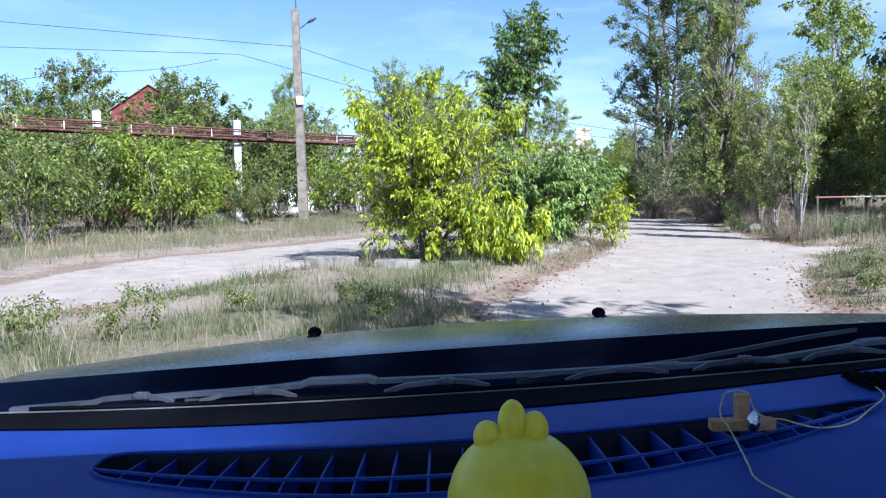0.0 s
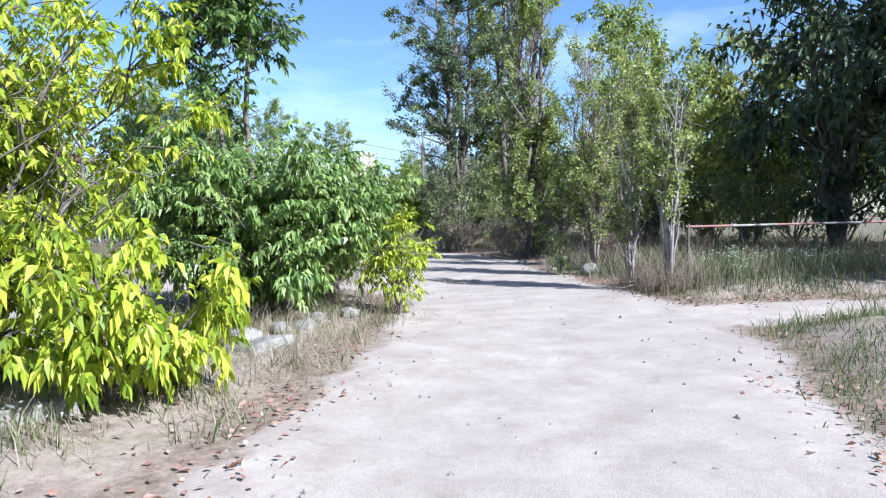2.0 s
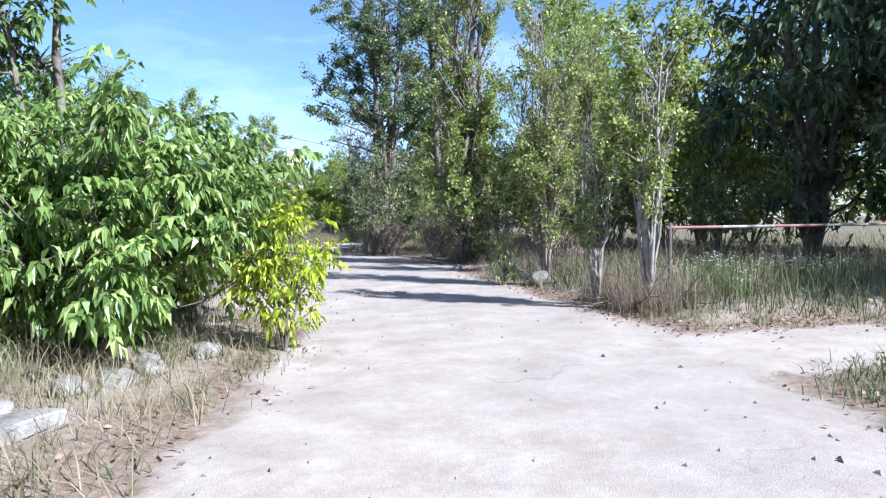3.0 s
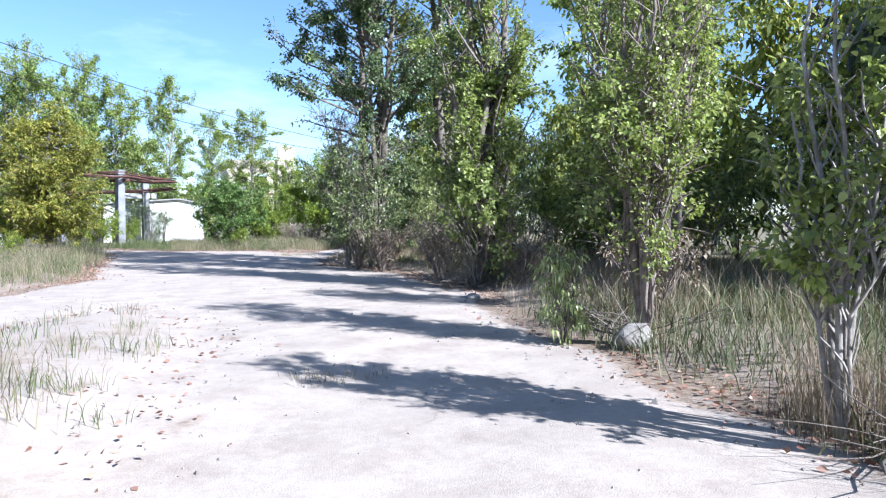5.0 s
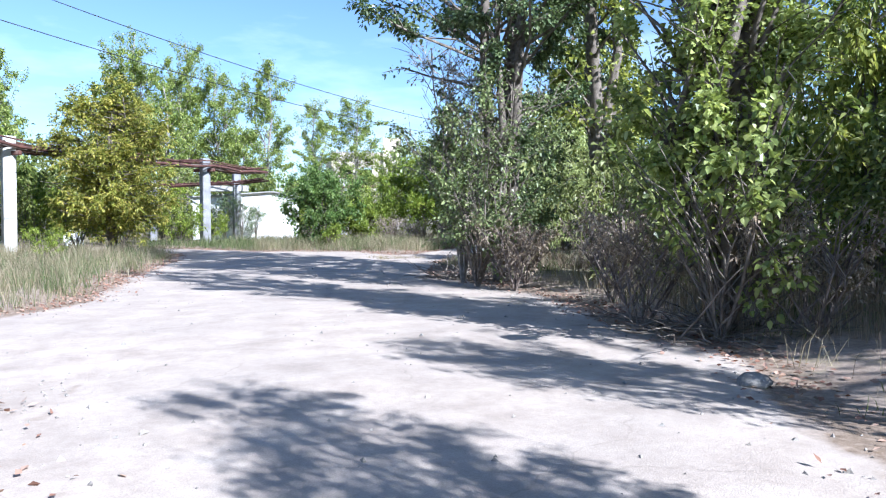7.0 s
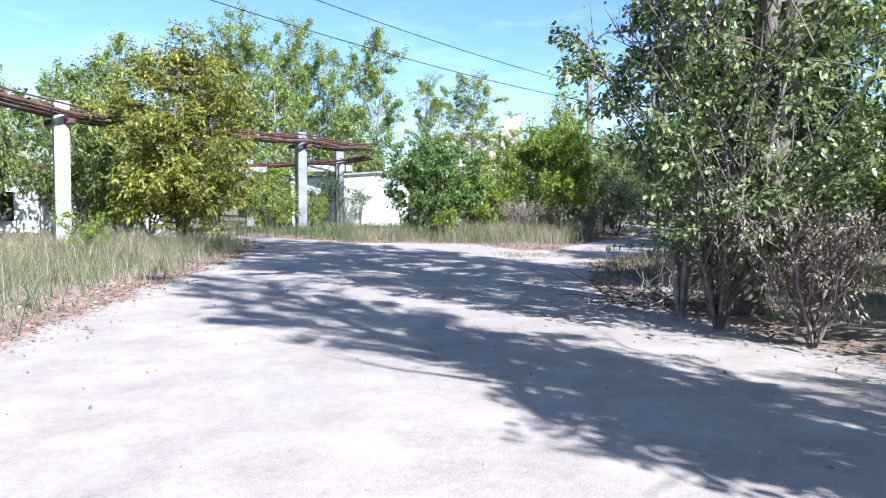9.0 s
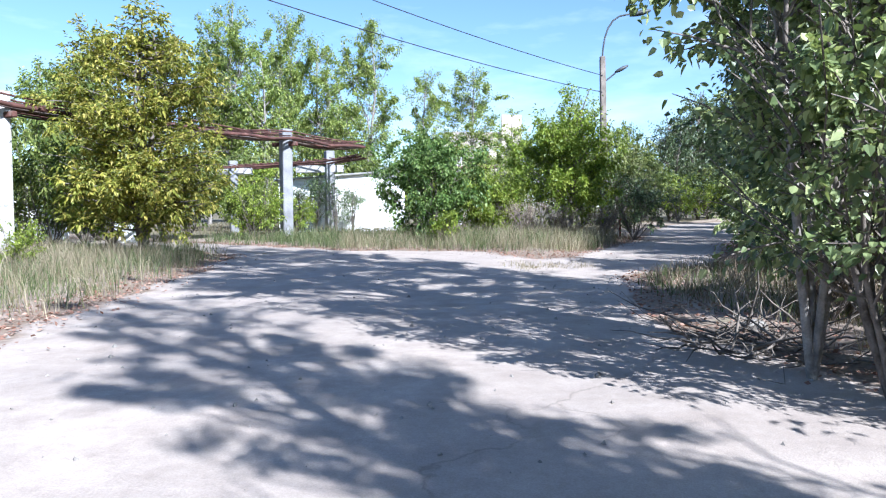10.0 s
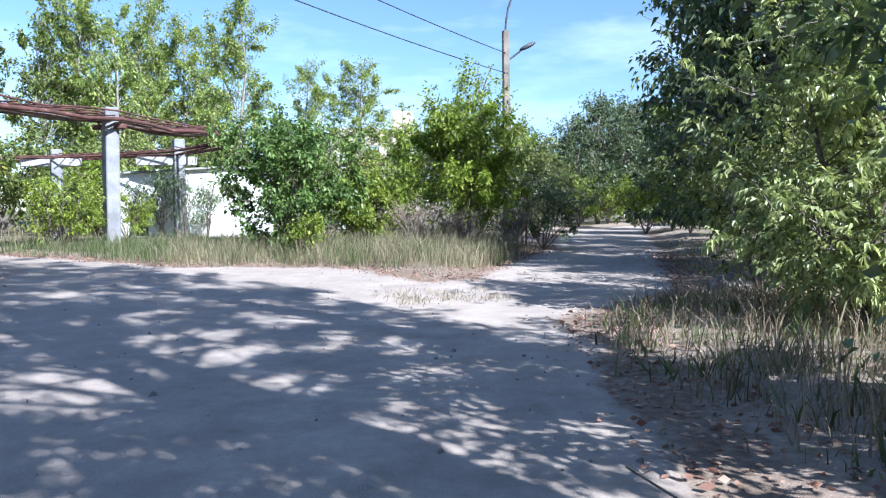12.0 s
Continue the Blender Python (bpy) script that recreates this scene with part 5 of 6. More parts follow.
def wild_flowers(x0, y0, x1, y1, n, seed, tall):
    """Flat white flower heads of five petals on thin stalks, in loose groups."""
    g = np.random.default_rng(seed)
    k = n * 12
    cx, cy = np.repeat(g.uniform(x0, x1, n), 12) + g.normal(0, 0.12, k), np.repeat(g.uniform(y0, y1, n), 12) + g.normal(0, 0.12, k)
    top = np.stack([cx, cy, land(cx, cy) + g.uniform(tall * 0.6, tall, k)], 1)
    a = np.tile(np.linspace(0, 2 * np.pi, 5, endpoint=False), k)
    at = np.repeat(top, 5, 0)
    v, q = leaves(g, at, np.stack([np.cos(a), np.sin(a), np.full(len(a), 0.25)], 1), 0.018, 0.7, 0.02, 0.0)
    tagged(new("wild_flowers", mesh_of("wild_flowers", v, q, PETAL)), "small white wild flowers among the weeds", "flowers", kind="stuff")
    s = np.stack([top - [0.006, 0, 0], top + [0.006, 0, 0], np.stack([cx, cy, land(cx, cy) - 0.02], 1)], 1).reshape(-1, 3)
    tagged(new("flower_stalks", mesh_of("flower_stalks", s, np.arange(3 * k).reshape(-1, 3), GRASS_GREEN)), "thin green stalks under the wild flowers", "stalks", kind="stuff")


PETAL = surface("white_petals", (0.62, 0.61, 0.55), (0.78, 0.77, 0.72), rough=0.8)
wild_flowers(10.0, 17.2, 12.8, 20.0, 34, 61, 0.42)
wild_flowers(-9.0, 27.0, -8.0, 28.2, 14, 62, 0.75)


def pebbles():
    """Loose grit and clods on the road."""
    g = np.random.default_rng(41)
    x, y = g.uniform(-8, 20, 40000), g.uniform(2, 60, 40000)
    e = road_gap(x, y)
    ok = (e < 0.2) & (g.uniform(size=len(x)) < 0.12 + 0.6 * np.exp(-(e / 0.5) ** 2))
    x, y = x[ok][:7000], y[ok][:7000]
    k = len(x)
    r = g.uniform(0.006, 0.022, (k, 1, 1)) * g.choice([1, 1, 1, 1.8], (k, 1, 1))
    tet = np.array([(1, 0, -0.2), (-0.5, 0.87, -0.2), (-0.5, -0.87, -0.2), (0.1, 0.1, 0.7)])
    a = g.uniform(0, 6.28, k)
    rot = np.stack([np.stack([np.cos(a), -np.sin(a), 0 * a], 1), np.stack([np.sin(a), np.cos(a), 0 * a], 1), np.stack([0 * a, 0 * a, 1 + 0 * a], 1)], 1)
    v = (np.einsum("kij,nj->kni", rot, tet) * r + g.normal(0, 0.15, (k, 4, 3)) * r + np.stack([x, y, land(x, y) + 0.004], 1)[:, None]).reshape(-1, 3)
    i = np.arange(k)[:, None] * 4
    f = np.concatenate([i + [0, 1, 3], i + [1, 2, 3], i + [2, 0, 3]], 1).reshape(-1, 3)
    tagged(new("pebbles", mesh_of("pebbles", v, f, STONE)), "loose grit and small stones on the road", "gravel", kind="stuff")


pebbles()


def fallen():
    g = np.random.default_rng(31)
    x, y = g.uniform(-6, 20, 260000), g.uniform(4, 60, 260000)
    e = road_gap(x, y)
    p = np.exp(-((e - 0.22) / 0.36) ** 2) * (0.12 + 0.88 * smooth01((wave(x, y, 0.5, 4.0) + 0.45) / 0.7))
    p = np.where((y > 36) & (e > -0.05) & (e < 0.9), np.maximum(p, 0.75), p)
    p = np.where((x < 6.4) & (y > 19.5) & (y < 33), 0.18 * p, p)
    ok = g.uniform(size=len(x)) < p
    x, y = x[ok][:34000], y[ok][:34000]
    at = np.stack([x, y, land(x, y) + g.uniform(0.006, 0.03, len(x))], 1)
    v, q = leaves(g, at, np.stack([g.normal(size=len(x)), g.normal(size=len(x)), g.normal(0, 0.15, len(x))], 1), 0.06, 0.6, 0.06, 0.0)
    tagged(new("fallen_leaves", mesh_of("fallen_leaves", v, q, LITTER)), "reddish-brown fallen leaves along the road edges", "leaves", kind="stuff")


fallen()


# ---- stones, slabs, brush, barrier ----
def stone_mesh(seed, sub=3):
    bm = bmesh.new()
    bmesh.ops.create_icosphere(bm, subdivisions=sub, radius=1)
    off = Vector((seed * 3.1, seed * 1.7, 0))
    for v in bm.verts:
        k = noise.noise(v.co * 1.1 + off) * 0.45 + noise.noise(v.co * 3.0 + off) * 0.12
        v.co *= 1 + k
        v.co.z = max(v.co.z, -0.45)
    return bm


def stone(x, y, r, flat, seed, label, turn=0.0):
    me = bpy.data.meshes.new("stone")
    bm = stone_mesh(seed)
    bmesh.ops.transform(bm, matrix=Matrix.Diagonal((r, r * 0.75, r * flat, 1)), verts=bm.verts)
    bm.to_mesh(me)
    bm.free()
    me.shade_smooth()
    me.materials.append(STONE)
    ob = tagged(new("stone", me), label, "stone", "rubble")
    ob.matrix_basis = pose(x, y, lz(x, y) + r * flat * 0.3, 0, 0, turn)


def slab(x, y, size, turn, tilt, label):
    bm = bmesh.new()
    box(bm, size, (0, 0, size[2] / 2 - 0.04), bevel=0.015)
    bmesh.ops.subdivide_edges(bm, edges=bm.edges[:], cuts=2)
    for v in bm.verts:
        v.co += Vector((noise.noise(v.co * 2.3 + Vector((x, y, 0))), noise.noise(v.co * 2.9 + Vector((y, x, 1))), noise.noise(v.co * 2.1))) * 0.03
    me = bpy.data.meshes.new("concrete_slab")
    bm.to_mesh(me)
    bm.free()
    me.materials.append(STONE)
    ob = tagged(new("concrete_slab", me), label, "concrete slab", "broken slabs")
    ob.matrix_basis = pose(x, y, lz(x, y), tilt, 0, turn)


stone(9.95, 22.3, 0.23, 0.75, 1, "pale grey boulder at the foot of the poplars")
for k, (x, y, r) in enumerate([(2.15, 15.5, 0.18), (2.6, 16.2, 0.15), (1.5, 14.6, 0.16), (3.1, 16.9, 0.17), (2.9, 16.4, 0.15), (0.9, 13.6, 0.18), (3.6, 17.4, 0.16), (-9.8, 25.5, 0.16), (10.6, 27.6, 0.12), (11.4, 38.6, 0.13), (15.6, 46.4, 0.28)]):
    stone(x, y, r, 0.6, 2 + k, "broken lump of pale concrete in the grass", 40 * k)
slab(-1.9, 13.3, (0.95, 0.3, 0.22), -14, 0, "broken concrete kerb block under the shrub")
slab(-0.7, 13.1, (0.8, 0.3, 0.18), -8, 3, "broken concrete kerb block under the shrub")
slab(0.6, 13.05, (0.8, 0.3, 0.14), 22, -4, "broken concrete kerb block under the shrub")
slab(1.5, 14.2, (0.6, 0.3, 0.12), 40, 6, "tilted broken concrete slab in the grass")
slab(2.3, 15.2, (0.7, 0.35, 0.11), 48, -5, "tilted broken concrete slab in the grass")
slab(-6.9, 27.6, (1.5, 0.8, 0.14), 12, 4, "flat white concrete slab lying in the grass")
slab(-6.0, 27.0, (0.8, 0.6, 0.12), -20, -3, "flat white concrete slab lying in the grass")


def plaster_block(x, y):
    bm = box(bmesh.new(), (0.85, 0.4, 1.1), (0, 0, 0.35), bevel=0.03)
    bmesh.ops.subdivide_edges(bm, edges=bm.edges[:], cuts=2)
    for v in bm.verts:
        v.co += Vector((noise.noise(v.co * 2.3), noise.noise(v.co * 2.9 + Vector((1, 4, 1))), noise.noise(v.co * 2.1))) * 0.03
    me = bpy.data.meshes.new("plaster_block")
    bm.to_mesh(me)
    bm.free()
    me.materials.append(PLASTER)
    tagged(new("plaster_block", me), "chipped white plastered block under the yellowing tree", "block").matrix_basis = pose(x, y, lz(x, y), 0, 0, 8)


plaster_block(-1.85, 61.3)


def brush_pile(x, y, r, n, seed, label):
    g = np.random.default_rng(seed)
    paths = []
    for _ in range(n):
        a, q = g.uniform(0, 2 * np.pi), r * np.sqrt(g.uniform())
        p = np.array([math.cos(a) * q, math.sin(a) * q, 0.02])
        d = unit(np.array([g.normal(), g.normal(), g.uniform(0, 0.55)])) * g.uniform(0.3, 1.1)
        s = np.linspace(0, 1, 5)[:, None]
        pts = p + d * s + g.normal(0, 0.04, (5, 3)) * s
        pts[:, 2] = np.maximum(pts[:, 2], 0.015)
        paths.append((pts, g.uniform(0.004, 0.016) * (1 - 0.7 * s[:, 0])))
    pile = thing("brush_pile", (x, y, lz(x, y)), label, "brushwood", "brushwood")
    for pts, rr in paths:
        v, q = tubes([(pts, rr)], 4)
        hang("branch", mesh_of("branch", v, q, BARK, True), pile)



brush_pile(11.3, 37.9, 0.8, 110, 1, "heap of dry grey-brown branches under the poplar")
brush_pile(10.4, 22.8, 0.45, 70, 3, "dry broken shoots round the poplar stems")
brush_pile(9.5, 18.5, 0.55, 110, 4, "dry broken shoots round the bare poplar stems")
brush_pile(11.8, 29.6, 1.0, 130, 5, "dry dead twigs round the tall poplar")
brush_pile(15.2, 57.2, 0.8, 70, 6, "dry branches beside the lamp post")


def barrier():
    b = thing("barrier", (9.9, 18.7, lz(9.9, 18.7)), "faded red and white pipe barrier across the side track", "barrier")
    for k in range(7):
        tube_part("bar", [(k * 0.95, -0.06 * k, 0.95), (k * 0.95 + 0.945, -0.06 * k - 0.06, 0.95)], 0.022, BAR_RED if k % 2 == 0 else BAR_WHITE, b)
    for px in (0.05, 6.5):
        part("post", bm_tube([(px, -0.06 * px, -0.2), (px, -0.06 * px, 1.0)], 0.03), GALV, b)


BAR_RED = surface("faded_red_paint", (0.20, 0.09, 0.08), (0.28, 0.15, 0.13), scale=6, rough=0.7)
BAR_WHITE = surface("faded_white_paint", (0.24, 0.22, 0.20), (0.36, 0.33, 0.30), scale=6, rough=0.7)
barrier()


def marker_post(x, y, h, label):
    p = thing("marker_post", (x, y, lz(x, y)), label, "post")
    part("post_shaft", bm_tube([(0, 0, -0.2), (0.01, 0, h * 0.5), (0.015, 0.01, h)], 0.035), MARK_RED, p)
    part("post_cap", bm_tube([(0.015, 0.01, h), (0.015, 0.01, h + 0.03)], 0.042), RUST, p)


def gas_pipe(x, y, h):
    p = thing("gas_pipe", (x, y, lz(x, y)), "thin upright yellow gas pipe beside the pipe rack", "pipe")
    part("riser", bm_tube([(0, 0, -0.2), (0, 0, h)], 0.05), GAS_YELLOW, p)
    part("cap", bm_tube([(0, 0, h), (0, 0, h + 0.06)], 0.065), RUST, p)


GAS_YELLOW = surface("faded_yellow_paint", (0.42, 0.30, 0.10), (0.55, 0.42, 0.17), scale=4, rough=0.7)
gas_pipe(-16.6, 43.2, 4.9)
MARK_RED = surface("faded_dark_red_paint", (0.16, 0.035, 0.03), (0.26, 0.06, 0.05), (0.12, 0.06, 0.05), scale=8, rough=0.75)
marker_post(13.2, 25.9, 0.75, "short rusty red post in the dry weeds")
marker_post(14.6, 27.2, 0.85, "short rusty red post in the dry weeds")
marker_post(17.2, 59.2, 0.7, "short red marker post beside the road")


# ---- the car at the start of the way ----
PAINT, n_, l_, b_ = mat("dark_car_paint", 0.22, 0.55, 0.5)
d_ = noise_node(n_, l_, 2.5, 6)
f_ = noise_node(n_, l_, 220, 2)
l_.new(mix(n_, l_, ramp(n_, l_, d_, [(0.35, (0, 0, 0)), (0.8, (0.45, 0.45, 0.45))]), (0.035, 0.038, 0.05), (0.24, 0.22, 0.20)), b_.inputs["Base Color"])
l_.new(ramp(n_, l_, f_, [(0.3, (0.20, 0.20, 0.20)), (0.75, (0.30, 0.30, 0.30))]), b_.inputs["Roughness"])
# strong blue of the dash: sky reflection put into the dark plastic's base colour
DASH = surface("sky_tinted_dash_plastic", (0.009, 0.031, 0.215), (0.014, 0.042, 0.26), scale=4, fine=500, rough=0.6, spec=0.25, relief=0.0015)
BLACK = surface("black_plastic", (0.004, 0.004, 0.005), (0.007, 0.007, 0.009), scale=5, fine=200, rough=0.95, spec=0.02, relief=0.0005)
NAVY = surface("dark_navy_cowl", (0.0012, 0.003, 0.012), (0.002, 0.005, 0.018), scale=4, fine=150, rough=0.6, spec=0.05, relief=0.0006)
WIPER = surface("grey_wiper_metal", (0.05, 0.055, 0.075), (0.085, 0.09, 0.115), scale=9, fine=40, rough=0.5, metal=0.0, relief=0.0004)
SEAL = surface("grey_seal", (0.10, 0.11, 0.13), (0.16, 0.17, 0.19), scale=9, fine=60, rough=0.5)
# dash plastic taken near black: the recess's shade is put into the colour
WELL = surface("shaded_grille_well", (0.006, 0.008, 0.016), (0.012, 0.015, 0.028), scale=6, fine=200, rough=0.7, spec=0.2, relief=0.0005)
RIVET = surface("rusty_rivet", (0.25, 0.10, 0.06), (0.35, 0.16, 0.10), rough=0.7)
RUBBER = surface("tyre_rubber", (0.02, 0.02, 0.02), (0.035, 0.035, 0.035), rough=0.9)
TOY = surface("yellow_toy_plastic", (0.75, 0.66, 0.03), (0.82, 0.74, 0.05), scale=6, fine=90, rough=0.35, spec=0.5, relief=0.0005)
WOOD = surface("pale_wood", (0.30, 0.18, 0.09), (0.46, 0.30, 0.16), scale=30, fine=200, rough=0.7, relief=0.002)
CHROME = surface("chrome", (0.6, 0.6, 0.62), (0.75, 0.75, 0.77), rough=0.15, metal=1.0)
CORD = surface("pale_cord", (0.50, 0.44, 0.30), (0.62, 0.56, 0.40), fine=300, rough=0.9)
MIDX, EYE_Z, ROLL = 0.10, 1.44 - lz(0, 0), 0.038


def sheet(xs, rows):
    """A bent sheet: rows of functions x -> (y, z), from front to back, over the stations xs."""
    bm = bmesh.new()
    grid = [[bm.verts.new((x, f(x)[0], EYE_Z + f(x)[1] + ROLL * x)) for x in xs] for f in rows]
    for a, c in zip(grid[:-1], grid[1:]):
        for i in range(len(xs) - 1):
            bm.faces.new((a[i], a[i + 1], c[i + 1], c[i]))
    return bm


def bow(x):
    return ((x - MIDX) / 0.85) ** 2


def upper(x, y, z):
    return (x, y, EYE_Z + z + ROLL * x)


def car():
    c = thing("car", (0, 0, lz(0, 0)), "dark car with dusty bonnet and sky-tinted plastic dashboard", "car", turn=-0.63)
    xs = np.linspace(MIDX - 0.86, MIDX + 0.86, 29)
    crown = lambda x: -0.026 * bow(x)
    rear = lambda x: 1.14 - 0.16 * bow(x)
    # bonnet with a rolled rear lip
    lip = lambda x: 0.067 * x - 0.05 * x * x
    bonnet = part("bonnet", sheet(xs, [lambda x, y=y, z=z, w=w: (y + lip(x) * w - 0.10 * bow(x) * (1 - w), z - 0.004 + crown(x)) for y, z, w in
                  ((2.25, -0.75, 0), (2.24, -0.55, 0), (2.14, -0.46, 0), (1.95, -0.375, 0), (1.75, -0.316, 0.1), (1.55, -0.272, 0.3), (1.38, -0.246, 0.6), (1.24, -0.236, 0.9), (1.14, -0.233, 1), (1.118, -0.235, 1))]), PAINT, c, "dusty dark painted bonnet", True)
    for px, py in ((-0.262, 1.45), (0.32, 1.48)):
        bm = bmesh.new()
        bmesh.ops.create_uvsphere(bm, u_segments=14, v_segments=8, radius=0.014)
        bmesh.ops.transform(bm, matrix=Matrix.Translation(upper(px, py, -0.256 + crown(px))) @ Matrix.Diagonal((1, 1, 0.8, 1)), verts=bm.verts)
        nozzle = part("washer_nozzle", bm, BLACK, bonnet, smooth=True)
        part("nozzle_base", box(bmesh.new(), (0.016, 0.05, 0.006), upper(px, py - 0.03, -0.258 + crown(px)), bevel=0.002), BLACK, nozzle)
    base = lambda x: 0.929 + 0.022 * x + 0.114 * x * x
    part("cowl", sheet(xs, [lambda x, y=y, z=z, w=w: (y + lip(x) * w + (base(x) - 0.929) * (1 - w), z) for y, z, w in ((1.119, -0.239, 1), (1.112, -0.262, 1), (1.11, -0.285, 1), (1.06, -0.292, 0.7), (0.99, -0.283, 0.3), (0.94, -0.268, 0), (0.932, -0.262, 0), (0.93, -0.32, 0))]), NAVY, c, "dark plastic cowl below the windscreen", True)
    part("windscreen_seal", bm_tube([upper(x, base(x), -0.259) for x in xs], 0.0022, 6), SEAL, c, "thin grey rubber seal along the windscreen's foot")
    # dashboard top with a crescent opening for the air grille
    G0, G1 = -0.352, 0.472
    mid = lambda x: 0.6568 + 0.0144 * x + 0.489 * x * x
    half = lambda x: (0.0655 + 0.0131 * x - 0.2556 * x * x) * max(1 - abs((x - (G0 + G1) / 2) / ((G1 - G0) / 2)) ** 50, 0) ** 0.5
    front = lambda x: 0.819 + 0.053 * x + 0.208 * x * x
    xd = sorted({*np.linspace(MIDX - 0.86, G0, 9), *np.linspace(G0, G1, 67), G0 + 0.001, G0 + 0.0025, G0 + 0.005, G1 - 0.005, G1 - 0.0025, G1 - 0.001, *np.linspace(G1, MIDX + 0.86, 8)})
    bm = bmesh.new()
    rows = [(lambda x: (base(x) - 0.004, -0.30)), (lambda x: (base(x) - 0.006, -0.268)), (lambda x: (front(x) + 0.03, -0.258)), (lambda x: (front(x), -0.252)), (lambda x: (max(mid(x) + 0.03, mid(x) + half(x) + 0.016) if G0 < x < G1 else min(mid(x) + 0.03, front(x) - 0.03), -0.25)),
            (lambda x: (mid(x) + half(x) if G0 < x < G1 else min(mid(x), front(x) - 0.06), -0.25)), (lambda x: (mid(x) - half(x) if G0 < x < G1 else min(mid(x), front(x) - 0.06) - 0.001, -0.25)),
            (lambda x: (0.555 + 0.08 * abs(x), -0.25)), (lambda x: (0.44, -0.255)), (lambda x: (0.36, -0.275)), (lambda x: (0.33, -0.33)), (lambda x: (0.33, -0.62))]
    grid = [[bm.verts.new(upper(x, *f(x))) for x in xd] for f in rows]
    for r in range(len(rows) - 1):
        for i in range(len(xd) - 1):
            if r != 5 or not (G0 - 1e-6 <= xd[i] and xd[i + 1] <= G1 + 1e-6):
                bm.faces.new((grid[r][i], grid[r][i + 1], grid[r + 1][i + 1], grid[r + 1][i]))
    dash = part("dashboard", bm, DASH, c, "dark plastic dashboard tinted with the blue of reflected sky", True)
    # near-black strip from the windscreen's foot to the dash top
    part("front_strip", sheet(xs, [lambda x, k=k: (base(x) - 0.008 + (front(x) + 0.004 - base(x) + 0.008) * k, -0.2565 + 0.006 * k) for k in (0, 0.5, 1)]), BLACK, dash, "black strip below the windscreen", True)
    # the well under the opening, coloured as if in shade, its rim, one long rail and upright fins
    S = np.concatenate([G0 + 0.0004 + np.array([0, 0.0005, 0.0015, 0.003]), np.linspace(G0 + 0.006, G1 - 0.006, 53), G1 - 0.0004 - np.array([0.003, 0.0015, 0.0005, 0])])
    loop = [(x, mid(x) + half(x)) for x in S] + [(x, mid(x) - half(x)) for x in S[::-1]]
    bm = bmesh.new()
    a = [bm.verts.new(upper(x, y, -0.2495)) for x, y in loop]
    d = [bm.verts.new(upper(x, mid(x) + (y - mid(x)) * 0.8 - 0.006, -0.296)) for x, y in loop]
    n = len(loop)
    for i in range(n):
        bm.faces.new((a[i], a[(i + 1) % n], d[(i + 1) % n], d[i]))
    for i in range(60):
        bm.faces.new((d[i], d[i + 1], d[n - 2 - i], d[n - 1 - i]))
    grille = part("air_grille", bm, WELL, dash, "crescent-shaped air grille with many fins over a darkened well")
    part("grille_rim", bm_tube([upper(x, y, -0.2495) for x, y in loop + loop[:1]], 0.0022, 6), DASH, grille)
    rail = lambda x: 0.6317 + 0.0164 * x + 0.5835 * x * x
    part("grille_rail", bm_tube([upper(x, rail(x), -0.2505) for x in S[1:-1]], 0.0026, 6), DASH, grille)
    for k in range(24):
        x = -0.311 + 0.0328 * k
        rib = bmesh.new()
        lo_y, hi_y = mid(x) - half(x) + 0.0006, mid(x) + half(x) - 0.0006
        prof_y = ((lo_y, -0.251), (rail(x), -0.2495), (hi_y, -0.256), (hi_y - 0.004, -0.285), (lo_y + 0.004, -0.285))
        f1, f2 = ([rib.verts.new(upper(x + e, yy, zz)) for yy, zz in prof_y] for e in (-0.0011, 0.0011))
        rib.faces.new(f1)
        rib.faces.new(f2[::-1])
        for i in range(5):
            rib.faces.new((f1[i], f2[i], f2[(i + 1) % 5], f1[(i + 1) % 5]))
        part("grille_fin", rib, DASH, grille)

    # wipers: arms, bridges and blades lying along the foot of the windscreen
    def flat_bar(name, pts, w, parent, label=""):
        """A flat bar along points (x, distance in front of the seal, height)."""
        bm = bmesh.new()
        ring = []
        for x, o, z in pts:
            y = base(x) + o
            ring.append([bm.verts.new(upper(x, y + dy, z + dz)) for dy, dz in ((-w, -0.002), (-w * 0.7, 0.004), (w * 0.7, 0.004), (w, -0.002))])
        for p, q in zip(ring[:-1], ring[1:]):
            for i in range(4):
                bm.faces.new((p[i], p[(i + 1) % 4], q[(i + 1) % 4], q[i]))
        bm.faces.new(ring[0])
        bm.faces.new(ring[-1][::-1])
        return part(name, bm, WIPER, parent, label)

    for arm, plate, brackets, blade in ((((-0.60, 0.025, -0.262), (-0.37, 0.052, -0.256), (-0.15, 0.066, -0.252), (0.08, 0.052, -0.252), (0.25, 0.05, -0.253), (0.33, 0.055, -0.255)), (-0.20, -0.095, 0.066), ((-0.49, -0.36), (-0.325, -0.195), (-0.08, 0.06), (0.16, 0.30)), (-0.56, 0.31)),
                                        (((0.30, 0.05, -0.256), (0.45, 0.035, -0.254), (0.62, 0.06, -0.25), (0.80, 0.09, -0.25)), (0.60, 0.66, 0.06), ((0.335, 0.47), (0.49, 0.62)), (0.33, 0.70))):
        w = flat_bar("wiper", arm, 0.007, c, "grey windscreen wiper lying across the cowl")
        x0, x1, o = plate
        flat_bar("arm_plate", [(x0, o, -0.252), (x0 + 0.012, o, -0.248), (x1 - 0.012, o, -0.248), (x1, o, -0.252)], 0.014, w)
        part("wiper_blade", bm_tube([upper(x, base(x) + 0.006, -0.2555) for x in np.linspace(*blade, 15)], 0.0032, 6), BLACK, w)
